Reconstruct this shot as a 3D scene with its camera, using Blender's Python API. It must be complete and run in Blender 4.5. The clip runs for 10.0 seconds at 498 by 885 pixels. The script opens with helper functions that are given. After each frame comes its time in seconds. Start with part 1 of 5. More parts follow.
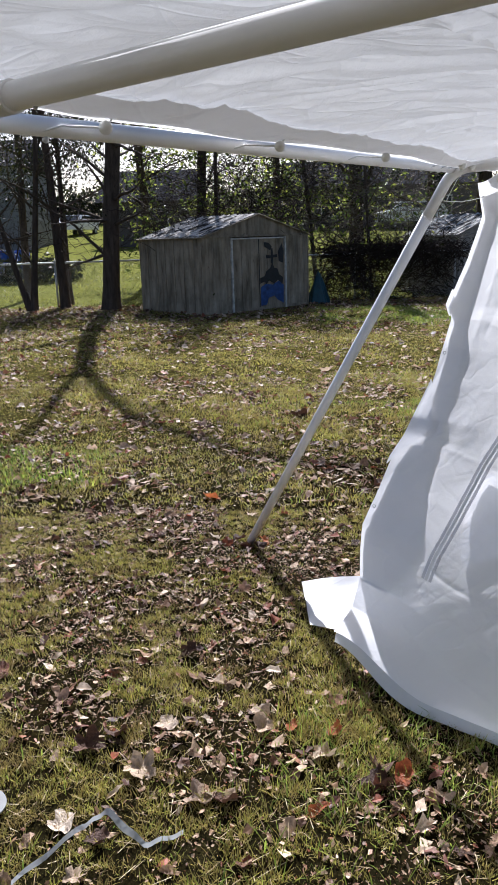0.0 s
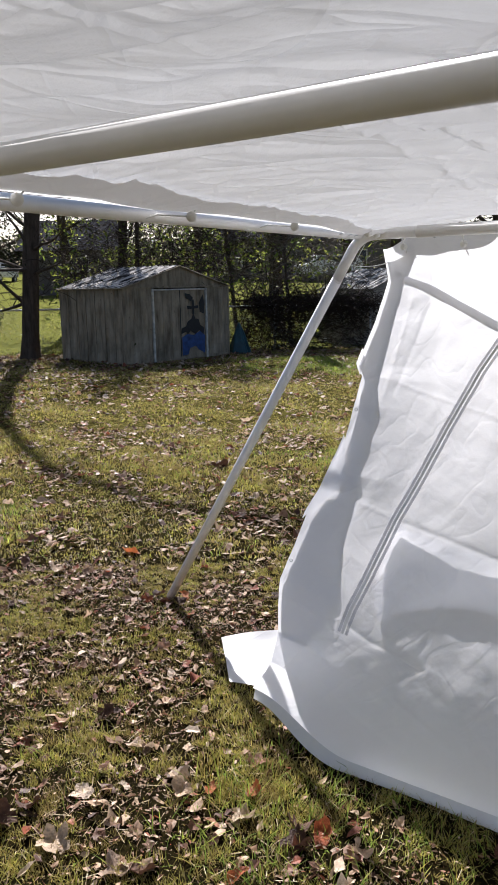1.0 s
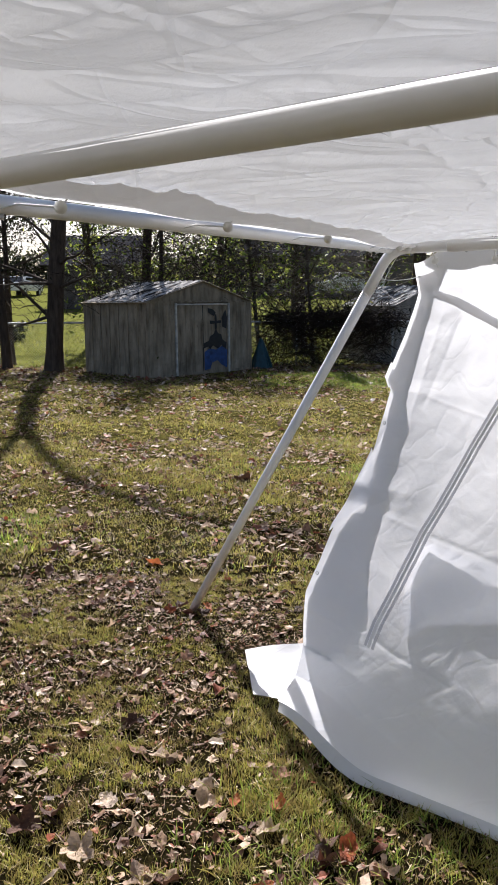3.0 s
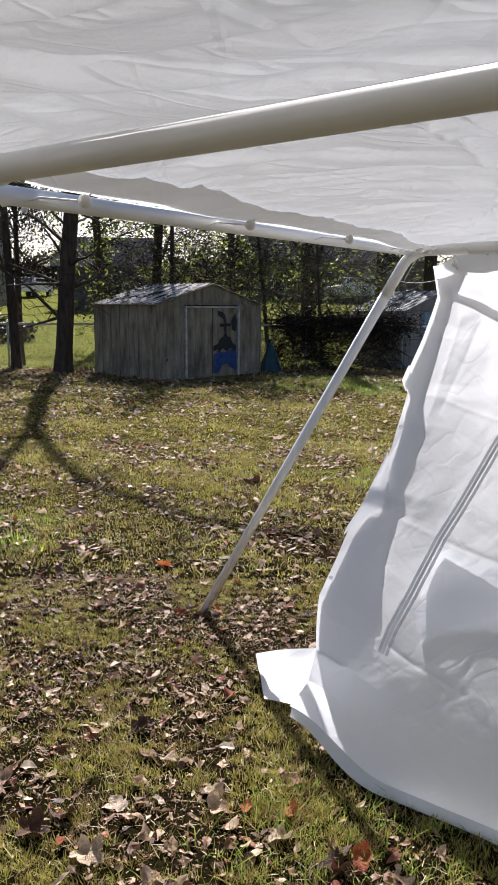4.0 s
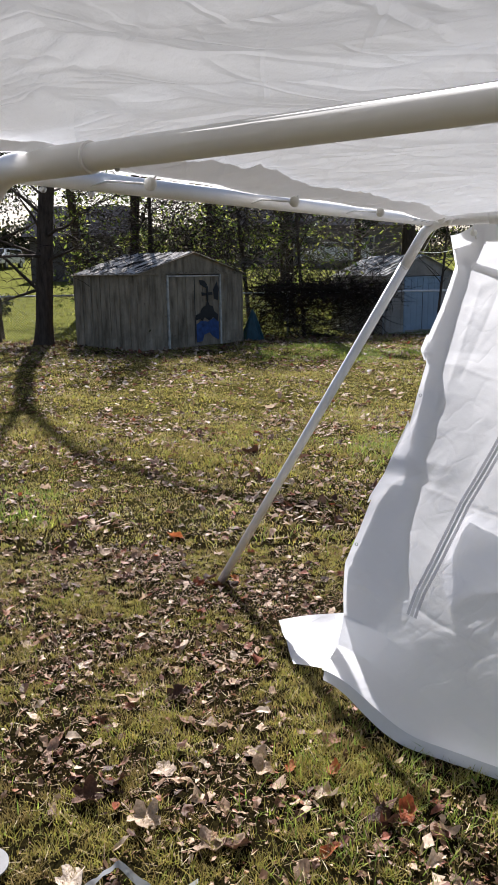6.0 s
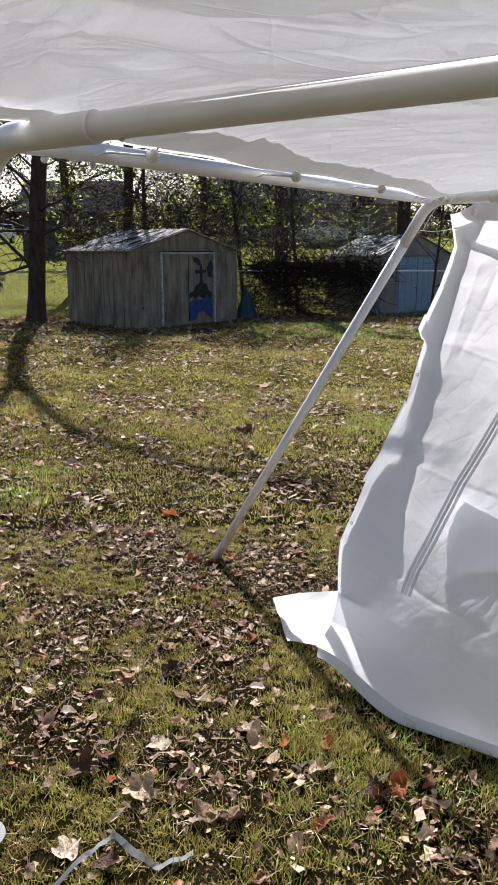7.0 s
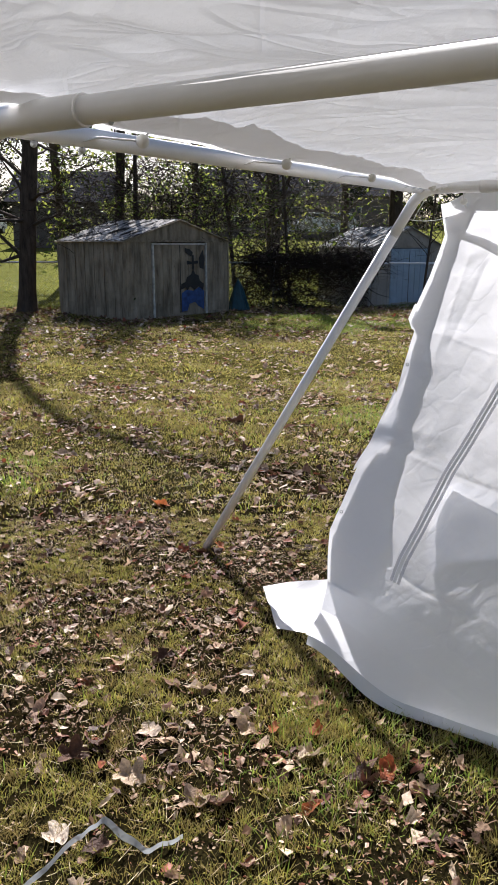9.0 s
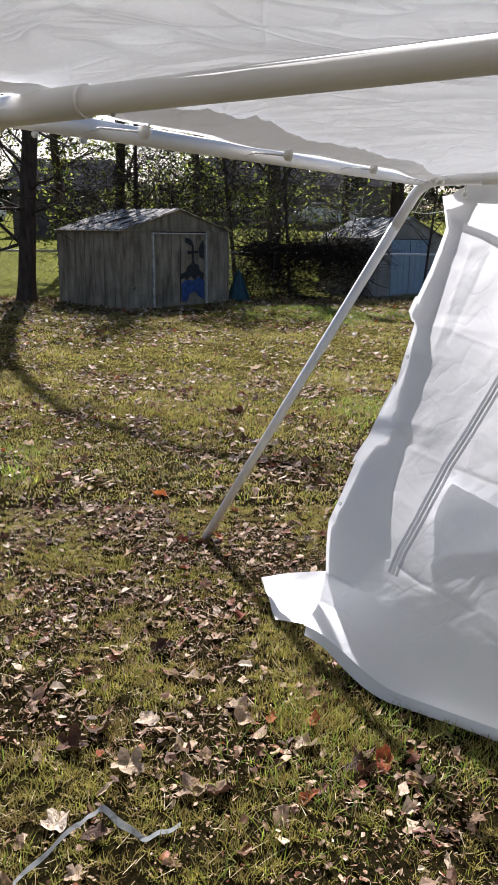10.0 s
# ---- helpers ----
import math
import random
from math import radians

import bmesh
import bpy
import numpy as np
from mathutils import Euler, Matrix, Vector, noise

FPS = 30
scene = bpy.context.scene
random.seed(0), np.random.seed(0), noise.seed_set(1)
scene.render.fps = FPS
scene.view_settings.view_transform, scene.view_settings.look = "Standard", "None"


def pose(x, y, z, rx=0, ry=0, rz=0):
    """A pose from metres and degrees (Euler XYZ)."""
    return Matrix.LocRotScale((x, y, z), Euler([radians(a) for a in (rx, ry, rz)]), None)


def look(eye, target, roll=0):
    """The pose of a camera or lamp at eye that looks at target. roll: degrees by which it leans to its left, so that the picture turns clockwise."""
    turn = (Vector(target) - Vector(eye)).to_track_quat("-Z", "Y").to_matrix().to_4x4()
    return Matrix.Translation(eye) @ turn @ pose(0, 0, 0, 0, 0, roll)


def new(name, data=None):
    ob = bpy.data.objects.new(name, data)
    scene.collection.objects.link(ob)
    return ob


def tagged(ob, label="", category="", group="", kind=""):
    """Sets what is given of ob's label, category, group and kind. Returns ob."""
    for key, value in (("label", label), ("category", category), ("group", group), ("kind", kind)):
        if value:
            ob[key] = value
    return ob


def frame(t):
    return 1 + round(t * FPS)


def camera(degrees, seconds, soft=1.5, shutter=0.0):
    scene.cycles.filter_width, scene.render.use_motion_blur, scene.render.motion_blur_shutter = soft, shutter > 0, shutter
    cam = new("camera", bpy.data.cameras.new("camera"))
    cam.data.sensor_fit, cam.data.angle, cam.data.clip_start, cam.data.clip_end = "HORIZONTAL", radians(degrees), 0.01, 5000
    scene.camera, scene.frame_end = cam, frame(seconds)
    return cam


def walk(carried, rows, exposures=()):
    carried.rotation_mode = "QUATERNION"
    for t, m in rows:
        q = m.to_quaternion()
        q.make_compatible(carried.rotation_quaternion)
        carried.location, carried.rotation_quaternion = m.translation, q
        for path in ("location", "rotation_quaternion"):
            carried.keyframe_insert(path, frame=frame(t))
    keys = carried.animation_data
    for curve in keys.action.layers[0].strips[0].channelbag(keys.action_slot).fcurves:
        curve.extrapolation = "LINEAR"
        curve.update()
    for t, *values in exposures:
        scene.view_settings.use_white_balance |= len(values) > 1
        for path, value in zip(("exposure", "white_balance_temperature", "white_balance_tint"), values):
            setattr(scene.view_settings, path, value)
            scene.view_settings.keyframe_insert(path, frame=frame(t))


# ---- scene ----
cam = camera(35.9, 10.0, soft=1.0)
PATH = [
    (0, (0.156, 0.283, 1.542), (0.105, 2.215, 1.027), -1.8),
    (0.5, (0.191, 0.27, 1.568), (0.319, 2.213, 1.115), -0.7),
    (1, (0.181, 0.263, 1.582), (0.332, 2.216, 1.182), -1.0),
    (1.5, (0.197, 0.264, 1.544), (0.345, 2.217, 1.139), -1.5),
    (2, (0.193, 0.261, 1.551), (0.296, 2.215, 1.138), -2.1),
    (2.5, (0.161, 0.249, 1.569), (0.262, 2.21, 1.188), -0.9),
    (4, (0.114, 0.284, 1.555), (0.2, 2.251, 1.205), 0.4),
    (4.5, (-0.007, 0.276, 1.55), (0.011, 2.245, 1.2), 0.5),
    (5, (-0.081, 0.258, 1.574), (-0.078, 2.227, 1.222), -3.0),
    (5.5, (-0.066, 0.262, 1.567), (-0.014, 2.22, 1.163), -2.1),
    (6, (-0.073, 0.256, 1.581), (0.071, 2.204, 1.149), -0.8),
    (7.5, (-0.094, 0.26, 1.571), (0.071, 2.191, 1.074), 0.1),
    (8, (-0.091, 0.26, 1.568), (0.074, 2.191, 1.072), 0.4),
    (8.5, (-0.076, 0.253, 1.564), (0.091, 2.183, 1.066), 0.1),
    (9, (-0.087, 0.248, 1.564), (0.098, 2.175, 1.06), 0.2),
    (9.5, (-0.088, 0.251, 1.561), (0.098, 2.173, 1.042), 0.6),
    (10, (-0.089, 0.246, 1.569), (0.098, 2.166, 1.041), 0.6),
]
# the clip opens a little bluer, then settles
EXPOSURES = [(0, 1.46, 5900, 13), (0.4, 1.44, 6100, 13), (0.9, 1.48, 6250, 13), (10, 1.48, 6250, 13)]
walk(cam, [(t, look(eye, target, roll)) for t, eye, target, roll in PATH], EXPOSURES)

# ---- light ----
SUN_AZ, SUN_EL = 2.5, 41.0          # degrees left of straight ahead, degrees above the ground
world = bpy.data.worlds.new("sky")
scene.world = world
world.use_nodes = True
wn = world.node_tree.nodes
sky = wn.new("ShaderNodeTexSky")
sky.sky_type = 'NISHITA'
sky.sun_disc = False
sky.sun_elevation = radians(SUN_EL)
sky.sun_rotation = radians(-SUN_AZ)
sky.air_density, sky.dust_density, sky.ozone_density = 0.8, 2.4, 1.0
wn["Background"].inputs["Strength"].default_value = 0.046
world.node_tree.links.new(sky.outputs[0], wn["Background"].inputs["Color"])
to_sun = Vector((-math.sin(radians(SUN_AZ)) * math.cos(radians(SUN_EL)), math.cos(radians(SUN_AZ)) * math.cos(radians(SUN_EL)), math.sin(radians(SUN_EL))))
sun = new("sun", bpy.data.lights.new("sun", 'SUN'))
sun.data.energy, sun.data.angle, sun.data.color = 5.0, radians(0.53), (1.0, 0.957, 0.925)
sun.matrix_world = look(to_sun * 60, (0, 0, 0))


# ---- materials ----
class Mat:
    """A node material under construction."""

    def __init__(self, name, rough=0.7, metal=0.0, spec=0.5):
        self.m = bpy.data.materials.new(name)
        self.m.use_nodes = True
        self.n, self.l = self.m.node_tree.nodes, self.m.node_tree.links
        self.b = self.n["Principled BSDF"]
        self.out = self.n["Material Output"]
        self.normal = None
        self.b.inputs["Roughness"].default_value = rough
        self.b.inputs["Metallic"].default_value = metal
        self.b.inputs["Specular IOR Level"].default_value = spec
        self.coord = self.n.new("ShaderNodeTexCoord").outputs["Object"]

    def mapped(self, scale=(1, 1, 1)):
        k = self.n.new("ShaderNodeMapping")
        k.inputs["Scale"].default_value = scale
        self.l.new(self.coord, k.inputs[0])
        return k.outputs[0]

    def noise(self, scale, detail=4, rough=0.55, vec=None, stretch=None):
        k = self.n.new("ShaderNodeTexNoise")
        k.inputs["Scale"].default_value, k.inputs["Detail"].default_value, k.inputs["Roughness"].default_value = scale, detail, rough
        self.l.new(vec or (self.mapped(stretch) if stretch else self.coord), k.inputs["Vector"])
        return k.outputs["Fac"]

    def ramp(self, fac, stops):
        k = self.n.new("ShaderNodeValToRGB")
        e = k.color_ramp.elements
        while len(e) < len(stops):
            e.new(0.5)
        for el, (p, c) in zip(e, stops):
            el.position, el.color = p, (*c, 1)
        self.l.new(fac, k.inputs[0])
        return k.outputs[0]

    def mix(self, a, b, fac, mode='MIX'):
        k = self.n.new("ShaderNodeMix")
        k.data_type, k.blend_type = 'RGBA', mode
        for sock, v in ((k.inputs[0], fac), (k.inputs[6], a), (k.inputs[7], b)):
            if isinstance(v, (int, float)):
                sock.default_value = v
            elif isinstance(v, tuple):
                sock.default_value = (*v, 1)
            else:
                self.l.new(v, sock)
        return k.outputs[2]

    def color(self, c):
        if isinstance(c, tuple):
            self.b.inputs["Base Color"].default_value = (*c, 1)
        else:
            self.l.new(c, self.b.inputs["Base Color"])
        return self

    def bump(self, h, strength=0.3, dist=0.01):
        k = self.n.new("ShaderNodeBump")
        k.inputs["Strength"].default_value, k.inputs["Distance"].default_value = strength, dist
        self.l.new(h, k.inputs["Height"])
        self.l.new(k.outputs[0], self.b.inputs["Normal"])
        self.normal = k.outputs[0]
        return self

    def translucent(self, c, amount):
        t = self.n.new("ShaderNodeBsdfTranslucent")
        if isinstance(c, tuple):
            t.inputs[0].default_value = (*c, 1)
        else:
            self.l.new(c, t.inputs[0])
        if self.normal:
            self.l.new(self.normal, t.inputs["Normal"])
        k = self.n.new("ShaderNodeMixShader")
        k.inputs[0].default_value = amount
        self.l.new(self.b.outputs[0], k.inputs[1])
        self.l.new(t.outputs[0], k.inputs[2])
        self.l.new(k.outputs[0], self.out.inputs[0])
        return self

    def info(self, which="Random"):
        return self.n.new("ShaderNodeObjectInfo").outputs["Random"] if which == "Random" else self.n.new("ShaderNodeNewGeometry").outputs["Random Per Island"]


def plain(name, c, rough=0.6, metal=0.0, var=0.25, scale=8.0, bump=0.15, stretch=None, dist=0.004, spec=0.5):
    m = Mat(name, rough, metal, spec)
    f = m.noise(scale, 6, 0.6, stretch=stretch)
    lo, hi = tuple(v * (1 - var) for v in c), tuple(min(1, v * (1 + var)) for v in c)
    m.color(m.ramp(f, [(0.3, lo), (0.7, hi)]))
    m.bump(m.noise(scale * 6, 4, stretch=stretch), bump, dist)
    return m.m


def fabric(name, c, amount, wear=1.0):
    """Woven polyethylene sheet: weave, soft creases, faint dirt; light shines through it."""
    m = Mat(name, 0.42, 0.0, 0.4)
    blot = m.noise(3.0, 5, 0.6)
    base = m.ramp(blot, [(0.3, tuple(v * 0.93 for v in c)), (0.65, c)])
    m.color(base)
    crease = m.n.new("ShaderNodeMath")
    crease.operation = 'ADD'
    m.l.new(m.noise(14.0, 5, 0.6), crease.inputs[0])
    m.l.new(m.noise(55.0, 3, 0.5), crease.inputs[1])
    sharp = None
    for size, st in ((1.6, (0.5, 2.6, 1.4)), (2.6, (2.6, 0.6, 1.5)), (5.5, (0.5, 1.9, 1.0))):
        d = m.n.new("ShaderNodeMath")
        d.operation = 'SUBTRACT'
        m.l.new(m.noise(size, 2, 0.4, stretch=st), d.inputs[0])
        d.inputs[1].default_value = 0.5
        e = m.n.new("ShaderNodeMath")
        e.operation = 'ABSOLUTE'
        m.l.new(d.outputs[0], e.inputs[0])
        line = m.n.new("ShaderNodeMapRange")
        line.inputs[1].default_value, line.inputs[2].default_value = 0.0, 0.035
        line.inputs[3].default_value, line.inputs[4].default_value = 1.0, 0.0
        m.l.new(e.outputs[0], line.inputs[0])
        k = m.n.new("ShaderNodeMath")
        k.operation = 'MULTIPLY_ADD'
        m.l.new(line.outputs[0], k.inputs[0])
        k.inputs[1].default_value = 0.9
        m.l.new((sharp or crease).outputs[0], k.inputs[2])
        sharp = k
    m.bump(sharp.outputs[0], 0.28 * wear, 0.006)
    m.translucent(tuple(v * 0.98 for v in c), amount)
    return m.m


M_ROOF = fabric("roof_sheet", (0.715, 0.73, 0.745), 0.148, 1.5)
M_HEM = fabric("hem_sheet", (0.84, 0.83, 0.82), 0.45)
M_WALL = fabric("wall_sheet", (0.87, 0.875, 0.89), 0.44, 0.28)
# doubled sheet, greyed below the wall's white to carry its shade
M_THICKSHADE = fabric("thick_shaded_hem", (0.66, 0.66, 0.66), 0.22, 0.5)
# grey of the zip tape and of the pipe's shadow strip
M_BAND = fabric("grey_tape_and_shade", (0.66, 0.66, 0.68), 0.36)
M_PIPE = plain("white_powder_coat", (0.86, 0.855, 0.84), 0.28, 0.0, 0.05, 6.0, 0.04, dist=0.001)
M_PLATE = plain("dulled_white_plate", (0.20, 0.20, 0.20), 0.95, 0, 0.12, 25.0, 0.1)
M_GALV = plain("galvanised_steel", (0.50, 0.51, 0.52), 0.45, 0.3, 0.2, 20.0, 0.1)
M_RAIL = plain("bright_fence_rail", (0.75, 0.76, 0.76), 0.4, 0.0, 0.1, 20.0, 0.1)
M_BLACKHOLE = plain("dark_recess", (0.01, 0.01, 0.01), 0.8)
M_BALL = plain("white_plastic_ball", (0.75, 0.75, 0.72), 0.35, 0, 0.06, 30.0, 0.05)
M_CORD = plain("elastic_cord", (0.7, 0.7, 0.68), 0.7, 0, 0.15, 80.0, 0.2, dist=0.001)


def painted_metal():
    """Old whitewashed sheet metal: streaks of grime, flaking, mildew spots."""
    m = Mat("weathered_white_paint", 0.75, 0.0, 0.25)
    streak = m.noise(4.0, 6, 0.6, stretch=(1.6, 1.6, 0.30))
    blot = m.noise(1.7, 6, 0.65)
    base = m.ramp(streak, [(0.30, (0.09, 0.07, 0.046)), (0.42, (0.23, 0.183, 0.125)), (0.56, (0.34, 0.277, 0.195)), (0.8, (0.46, 0.385, 0.285))])
    grime = m.mix(base, (0.10, 0.082, 0.052), m.ramp(blot, [(0.45, (0, 0, 0)), (0.72, (0.65, 0.65, 0.65))]))
    m.color(m.mix(grime, (0.10, 0.055, 0.03), m.ramp(m.noise(13.0, 6, 0.7), [(0.60, (0, 0, 0)), (0.70, (0.7, 0.7, 0.7))])))
    m.bump(m.noise(40.0, 5), 0.25, 0.004)
    return m.m


def shed_roof_metal(name, light, dark):
    m = Mat(name, 0.85, 0.0, 0.1)
    f = m.noise(4.2, 7, 0.7, stretch=(0.5, 2.8, 1))
    m.color(m.ramp(f, [(0.44, dark), (0.5, tuple((a + b) / 2 for a, b in zip(light, dark))), (0.56, light)]))
    m.bump(m.noise(30.0, 4), 0.3, 0.004)
    return m.m


M_SHED = painted_metal()
M_SHEDROOF = shed_roof_metal("weathered_roof_metal", (0.50, 0.47, 0.43), (0.015, 0.012, 0.009))
M_SHED2ROOF = shed_roof_metal("pale_roof_metal", (0.45, 0.45, 0.43), (0.06, 0.055, 0.05))
M_SHED2 = plain("grey_sheet_wall", (0.30, 0.265, 0.225), 0.7, 0, 0.3, 3.0, 0.2)
M_SHED2DOOR = plain("pale_blue_door", (0.28, 0.37, 0.46), 0.6, 0, 0.2, 4.0, 0.15)
M_TRIM = plain("flaking_white_trim", (0.50, 0.47, 0.41), 0.6, 0, 0.4, 9.0, 0.3)
M_BLUEPAINT = plain("blue_paint", (0.02, 0.06, 0.19), 0.6, 0, 0.5, 9.0, 0.2)
M_BLACKPAINT = plain("black_paint", (0.012, 0.012, 0.013), 0.6, 0, 0.5, 12.0, 0.2)
M_TEAL = plain("teal_tarp", (0.006, 0.05, 0.065), 0.5, 0, 0.4, 6.0, 0.5, dist=0.03)
M_BLUE = plain("blue_plastic", (0.015, 0.07, 0.36), 0.45, 0, 0.2, 4.0, 0.1)


def bark(name, c):
    m = Mat(name, 0.9, 0.0, 0.15)
    f = m.noise(14.0, 7, 0.65, stretch=(1, 1, 0.22))
    m.color(m.ramp(f, [(0.3, tuple(v * 0.45 for v in c)), (0.7, tuple(v * 1.5 for v in c))]))
    m.bump(f, 0.9, 0.03)
    return m.m


M_BARK = bark("dark_bark", (0.075, 0.056, 0.042))
M_TWIG = bark("grey_twig", (0.15, 0.125, 0.105))
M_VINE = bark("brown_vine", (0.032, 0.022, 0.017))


def leafy(name, stops, amount=0.45, rough=0.5, per="island", zone=None, spec=0.2):
    m = Mat(name, rough, 0.0, spec)
    c = m.ramp(m.info("Random" if per == "object" else "island"), stops)
    if zone:
        c = m.mix(c, zone, m.ramp(m.noise(5.5, 5, 0.65), [(0.40, (0, 0, 0)), (0.62, (0.85, 0.85, 0.85))]))
    grain = 5.0 if per == "object" else 60.0
    v = m.mix(c, tuple(0.25 * q for q in stops[len(stops) // 2][1]), m.ramp(m.noise(grain, 6, 0.7), [(0.42, (0, 0, 0)), (0.75, (0.75, 0.75, 0.75))]))
    m.color(v)
    m.bump(m.noise(14.0 if per == "object" else 90.0, 5), 0.5, 0.03 if per == "object" else 0.002)
    m.translucent(v, amount)
    return m.m


M_LEAFGREEN = leafy("evergreen_leaf", [(0.0, (0.03, 0.05, 0.015)), (0.4, (0.10, 0.15, 0.03)), (0.75, (0.28, 0.33, 0.06)), (1.0, (0.45, 0.46, 0.10))], 0.6)
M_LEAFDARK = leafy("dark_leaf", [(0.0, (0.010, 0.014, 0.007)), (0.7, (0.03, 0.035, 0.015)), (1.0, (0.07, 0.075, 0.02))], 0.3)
M_NEEDLE = leafy("conifer_needle", [(0.0, (0.008, 0.014, 0.008)), (1.0, (0.03, 0.045, 0.018))], 0.2)
DEAD = [(0.0, (0.05, 0.025, 0.016)), (0.2, (0.16, 0.08, 0.048)), (0.4, (0.36, 0.235, 0.15)), (0.58, (0.60, 0.46, 0.33)), (0.68, (0.10, 0.045, 0.03)), (0.80, (0.30, 0.085, 0.04)), (0.88, (0.52, 0.39, 0.28)), (1.0, (0.70, 0.59, 0.47))]
M_LEAFPALE = leafy("pale_dry_leaf", [(0.0, (0.42, 0.30, 0.20)), (1.0, (0.54, 0.42, 0.30))], 0.2, 0.45, "object")
M_LEAFRED = leafy("red_brown_leaf", [(0.0, (0.36, 0.09, 0.035)), (1.0, (0.42, 0.15, 0.05))], 0.35, 0.45, "object")
M_LEAFBROWN = leafy("dark_brown_leaf", [(0.0, (0.06, 0.03, 0.02)), (1.0, (0.10, 0.05, 0.03))], 0.15, 0.6, "object")
M_DEADLEAF = leafy("dead_leaf", DEAD, 0.25, 0.55, "object")
M_DEADSTUFF = leafy("leaf_litter_leaf", [(p, (r, 0.96 * g, 0.9 * b)) for p, (r, g, b) in DEAD], 0.28, 0.6, spec=0.35)
M_GRASS = leafy("grass_blade", [(0.0, (0.04, 0.035, 0.012)), (0.15, (0.40, 0.29, 0.10)), (0.45, (0.51, 0.45, 0.09)), (0.8, (0.32, 0.385, 0.055)), (1.0, (0.62, 0.52, 0.28))], 0.42, 0.45, zone=(0.25, 0.175, 0.07))
M_GRASSGREEN = leafy("green_grass_blade", [(0.0, (0.12, 0.20, 0.035)), (0.6, (0.25, 0.34, 0.05)), (1.0, (0.42, 0.44, 0.09))], 0.48, 0.45)
M_GRASSFAR = leafy("sunlit_grass_blade", [(0.0, (0.12, 0.14, 0.03)), (0.6, (0.23, 0.245, 0.05)), (1.0, (0.38, 0.34, 0.10))], 0.5, 0.5)
M_STRAW = leafy("straw", [(0.0, (0.18, 0.11, 0.06)), (0.6, (0.46, 0.35, 0.2)), (1.0, (0.66, 0.56, 0.38))], 0.25, 0.6)


def soil():
    m = Mat("lawn_soil_with_shade", 1.0, 0.0, 0.0)
    f = m.noise(1.1, 6, 0.6)
    g = m.noise(38.0, 6, 0.7)
    # near-black tones put the shade between blades and leaves into the soil colour
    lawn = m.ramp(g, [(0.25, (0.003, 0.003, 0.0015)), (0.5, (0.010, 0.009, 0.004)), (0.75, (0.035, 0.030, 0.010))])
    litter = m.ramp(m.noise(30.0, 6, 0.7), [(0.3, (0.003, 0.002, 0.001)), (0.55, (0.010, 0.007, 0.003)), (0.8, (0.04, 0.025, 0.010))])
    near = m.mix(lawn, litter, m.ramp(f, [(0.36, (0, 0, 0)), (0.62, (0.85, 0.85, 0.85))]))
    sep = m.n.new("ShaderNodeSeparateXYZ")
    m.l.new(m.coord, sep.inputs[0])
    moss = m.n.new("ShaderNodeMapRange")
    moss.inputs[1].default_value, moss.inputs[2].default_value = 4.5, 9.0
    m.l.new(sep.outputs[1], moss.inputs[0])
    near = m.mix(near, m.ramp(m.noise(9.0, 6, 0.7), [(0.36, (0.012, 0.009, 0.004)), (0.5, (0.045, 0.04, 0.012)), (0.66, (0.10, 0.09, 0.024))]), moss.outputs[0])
    # past the strewn part of the lawn: plain mossy turf, without that gap shade
    def sums(op, a, b):
        k = m.n.new("ShaderNodeMath")
        k.operation = op
        for sock, v in zip(k.inputs, (a, b)):
            if isinstance(v, (int, float)):
                sock.default_value = v
            else:
                m.l.new(v, sock)
        return k.outputs[0]
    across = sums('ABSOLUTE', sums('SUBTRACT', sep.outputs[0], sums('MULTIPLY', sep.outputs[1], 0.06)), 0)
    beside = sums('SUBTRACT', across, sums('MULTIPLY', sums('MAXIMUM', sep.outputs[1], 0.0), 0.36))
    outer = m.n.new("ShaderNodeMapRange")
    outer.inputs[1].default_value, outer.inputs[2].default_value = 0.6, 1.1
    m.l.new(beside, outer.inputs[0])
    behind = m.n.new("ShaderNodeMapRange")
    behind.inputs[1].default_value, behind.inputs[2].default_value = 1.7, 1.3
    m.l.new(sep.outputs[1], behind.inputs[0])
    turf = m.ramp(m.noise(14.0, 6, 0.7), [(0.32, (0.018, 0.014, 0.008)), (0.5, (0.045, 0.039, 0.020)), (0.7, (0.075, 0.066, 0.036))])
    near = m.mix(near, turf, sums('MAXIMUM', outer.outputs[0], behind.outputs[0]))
    green = m.ramp(m.noise(6.0, 6, 0.65), [(0.3, (0.07, 0.082, 0.02)), (0.7, (0.15, 0.15, 0.04))])
    far = m.n.new("ShaderNodeMapRange")
    far.inputs[1].default_value, far.inputs[2].default_value = 18.6, 20.0
    m.l.new(sep.outputs[1], far.inputs[0])
    m.color(m.mix(near, green, far.outputs[0]))
    m.bump(g, 0.8, 0.02)
    return m.m


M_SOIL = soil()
M_HOUSE1 = plain("grey_siding", (0.20, 0.205, 0.22), 0.9, 0, 0.12, 1.5, 0.1, spec=0.1)
M_HOUSE2 = plain("brown_siding", (0.12, 0.105, 0.10), 0.9, 0, 0.15, 1.5, 0.1, spec=0.1)
M_SHINGLE = plain("dark_shingle", (0.045, 0.045, 0.05), 1.0, 0, 0.3, 6.0, 0.3, spec=0.0)
M_WINDOW = plain("dark_window_glass", (0.02, 0.025, 0.03), 0.08, 0, 0.1, 2.0, 0.0)
M_CARWHITE = plain("white_car_paint", (0.7, 0.7, 0.7), 0.25, 0, 0.04, 3.0, 0.0)
M_TYRE = plain("tyre_rubber", (0.02, 0.02, 0.02), 0.9)


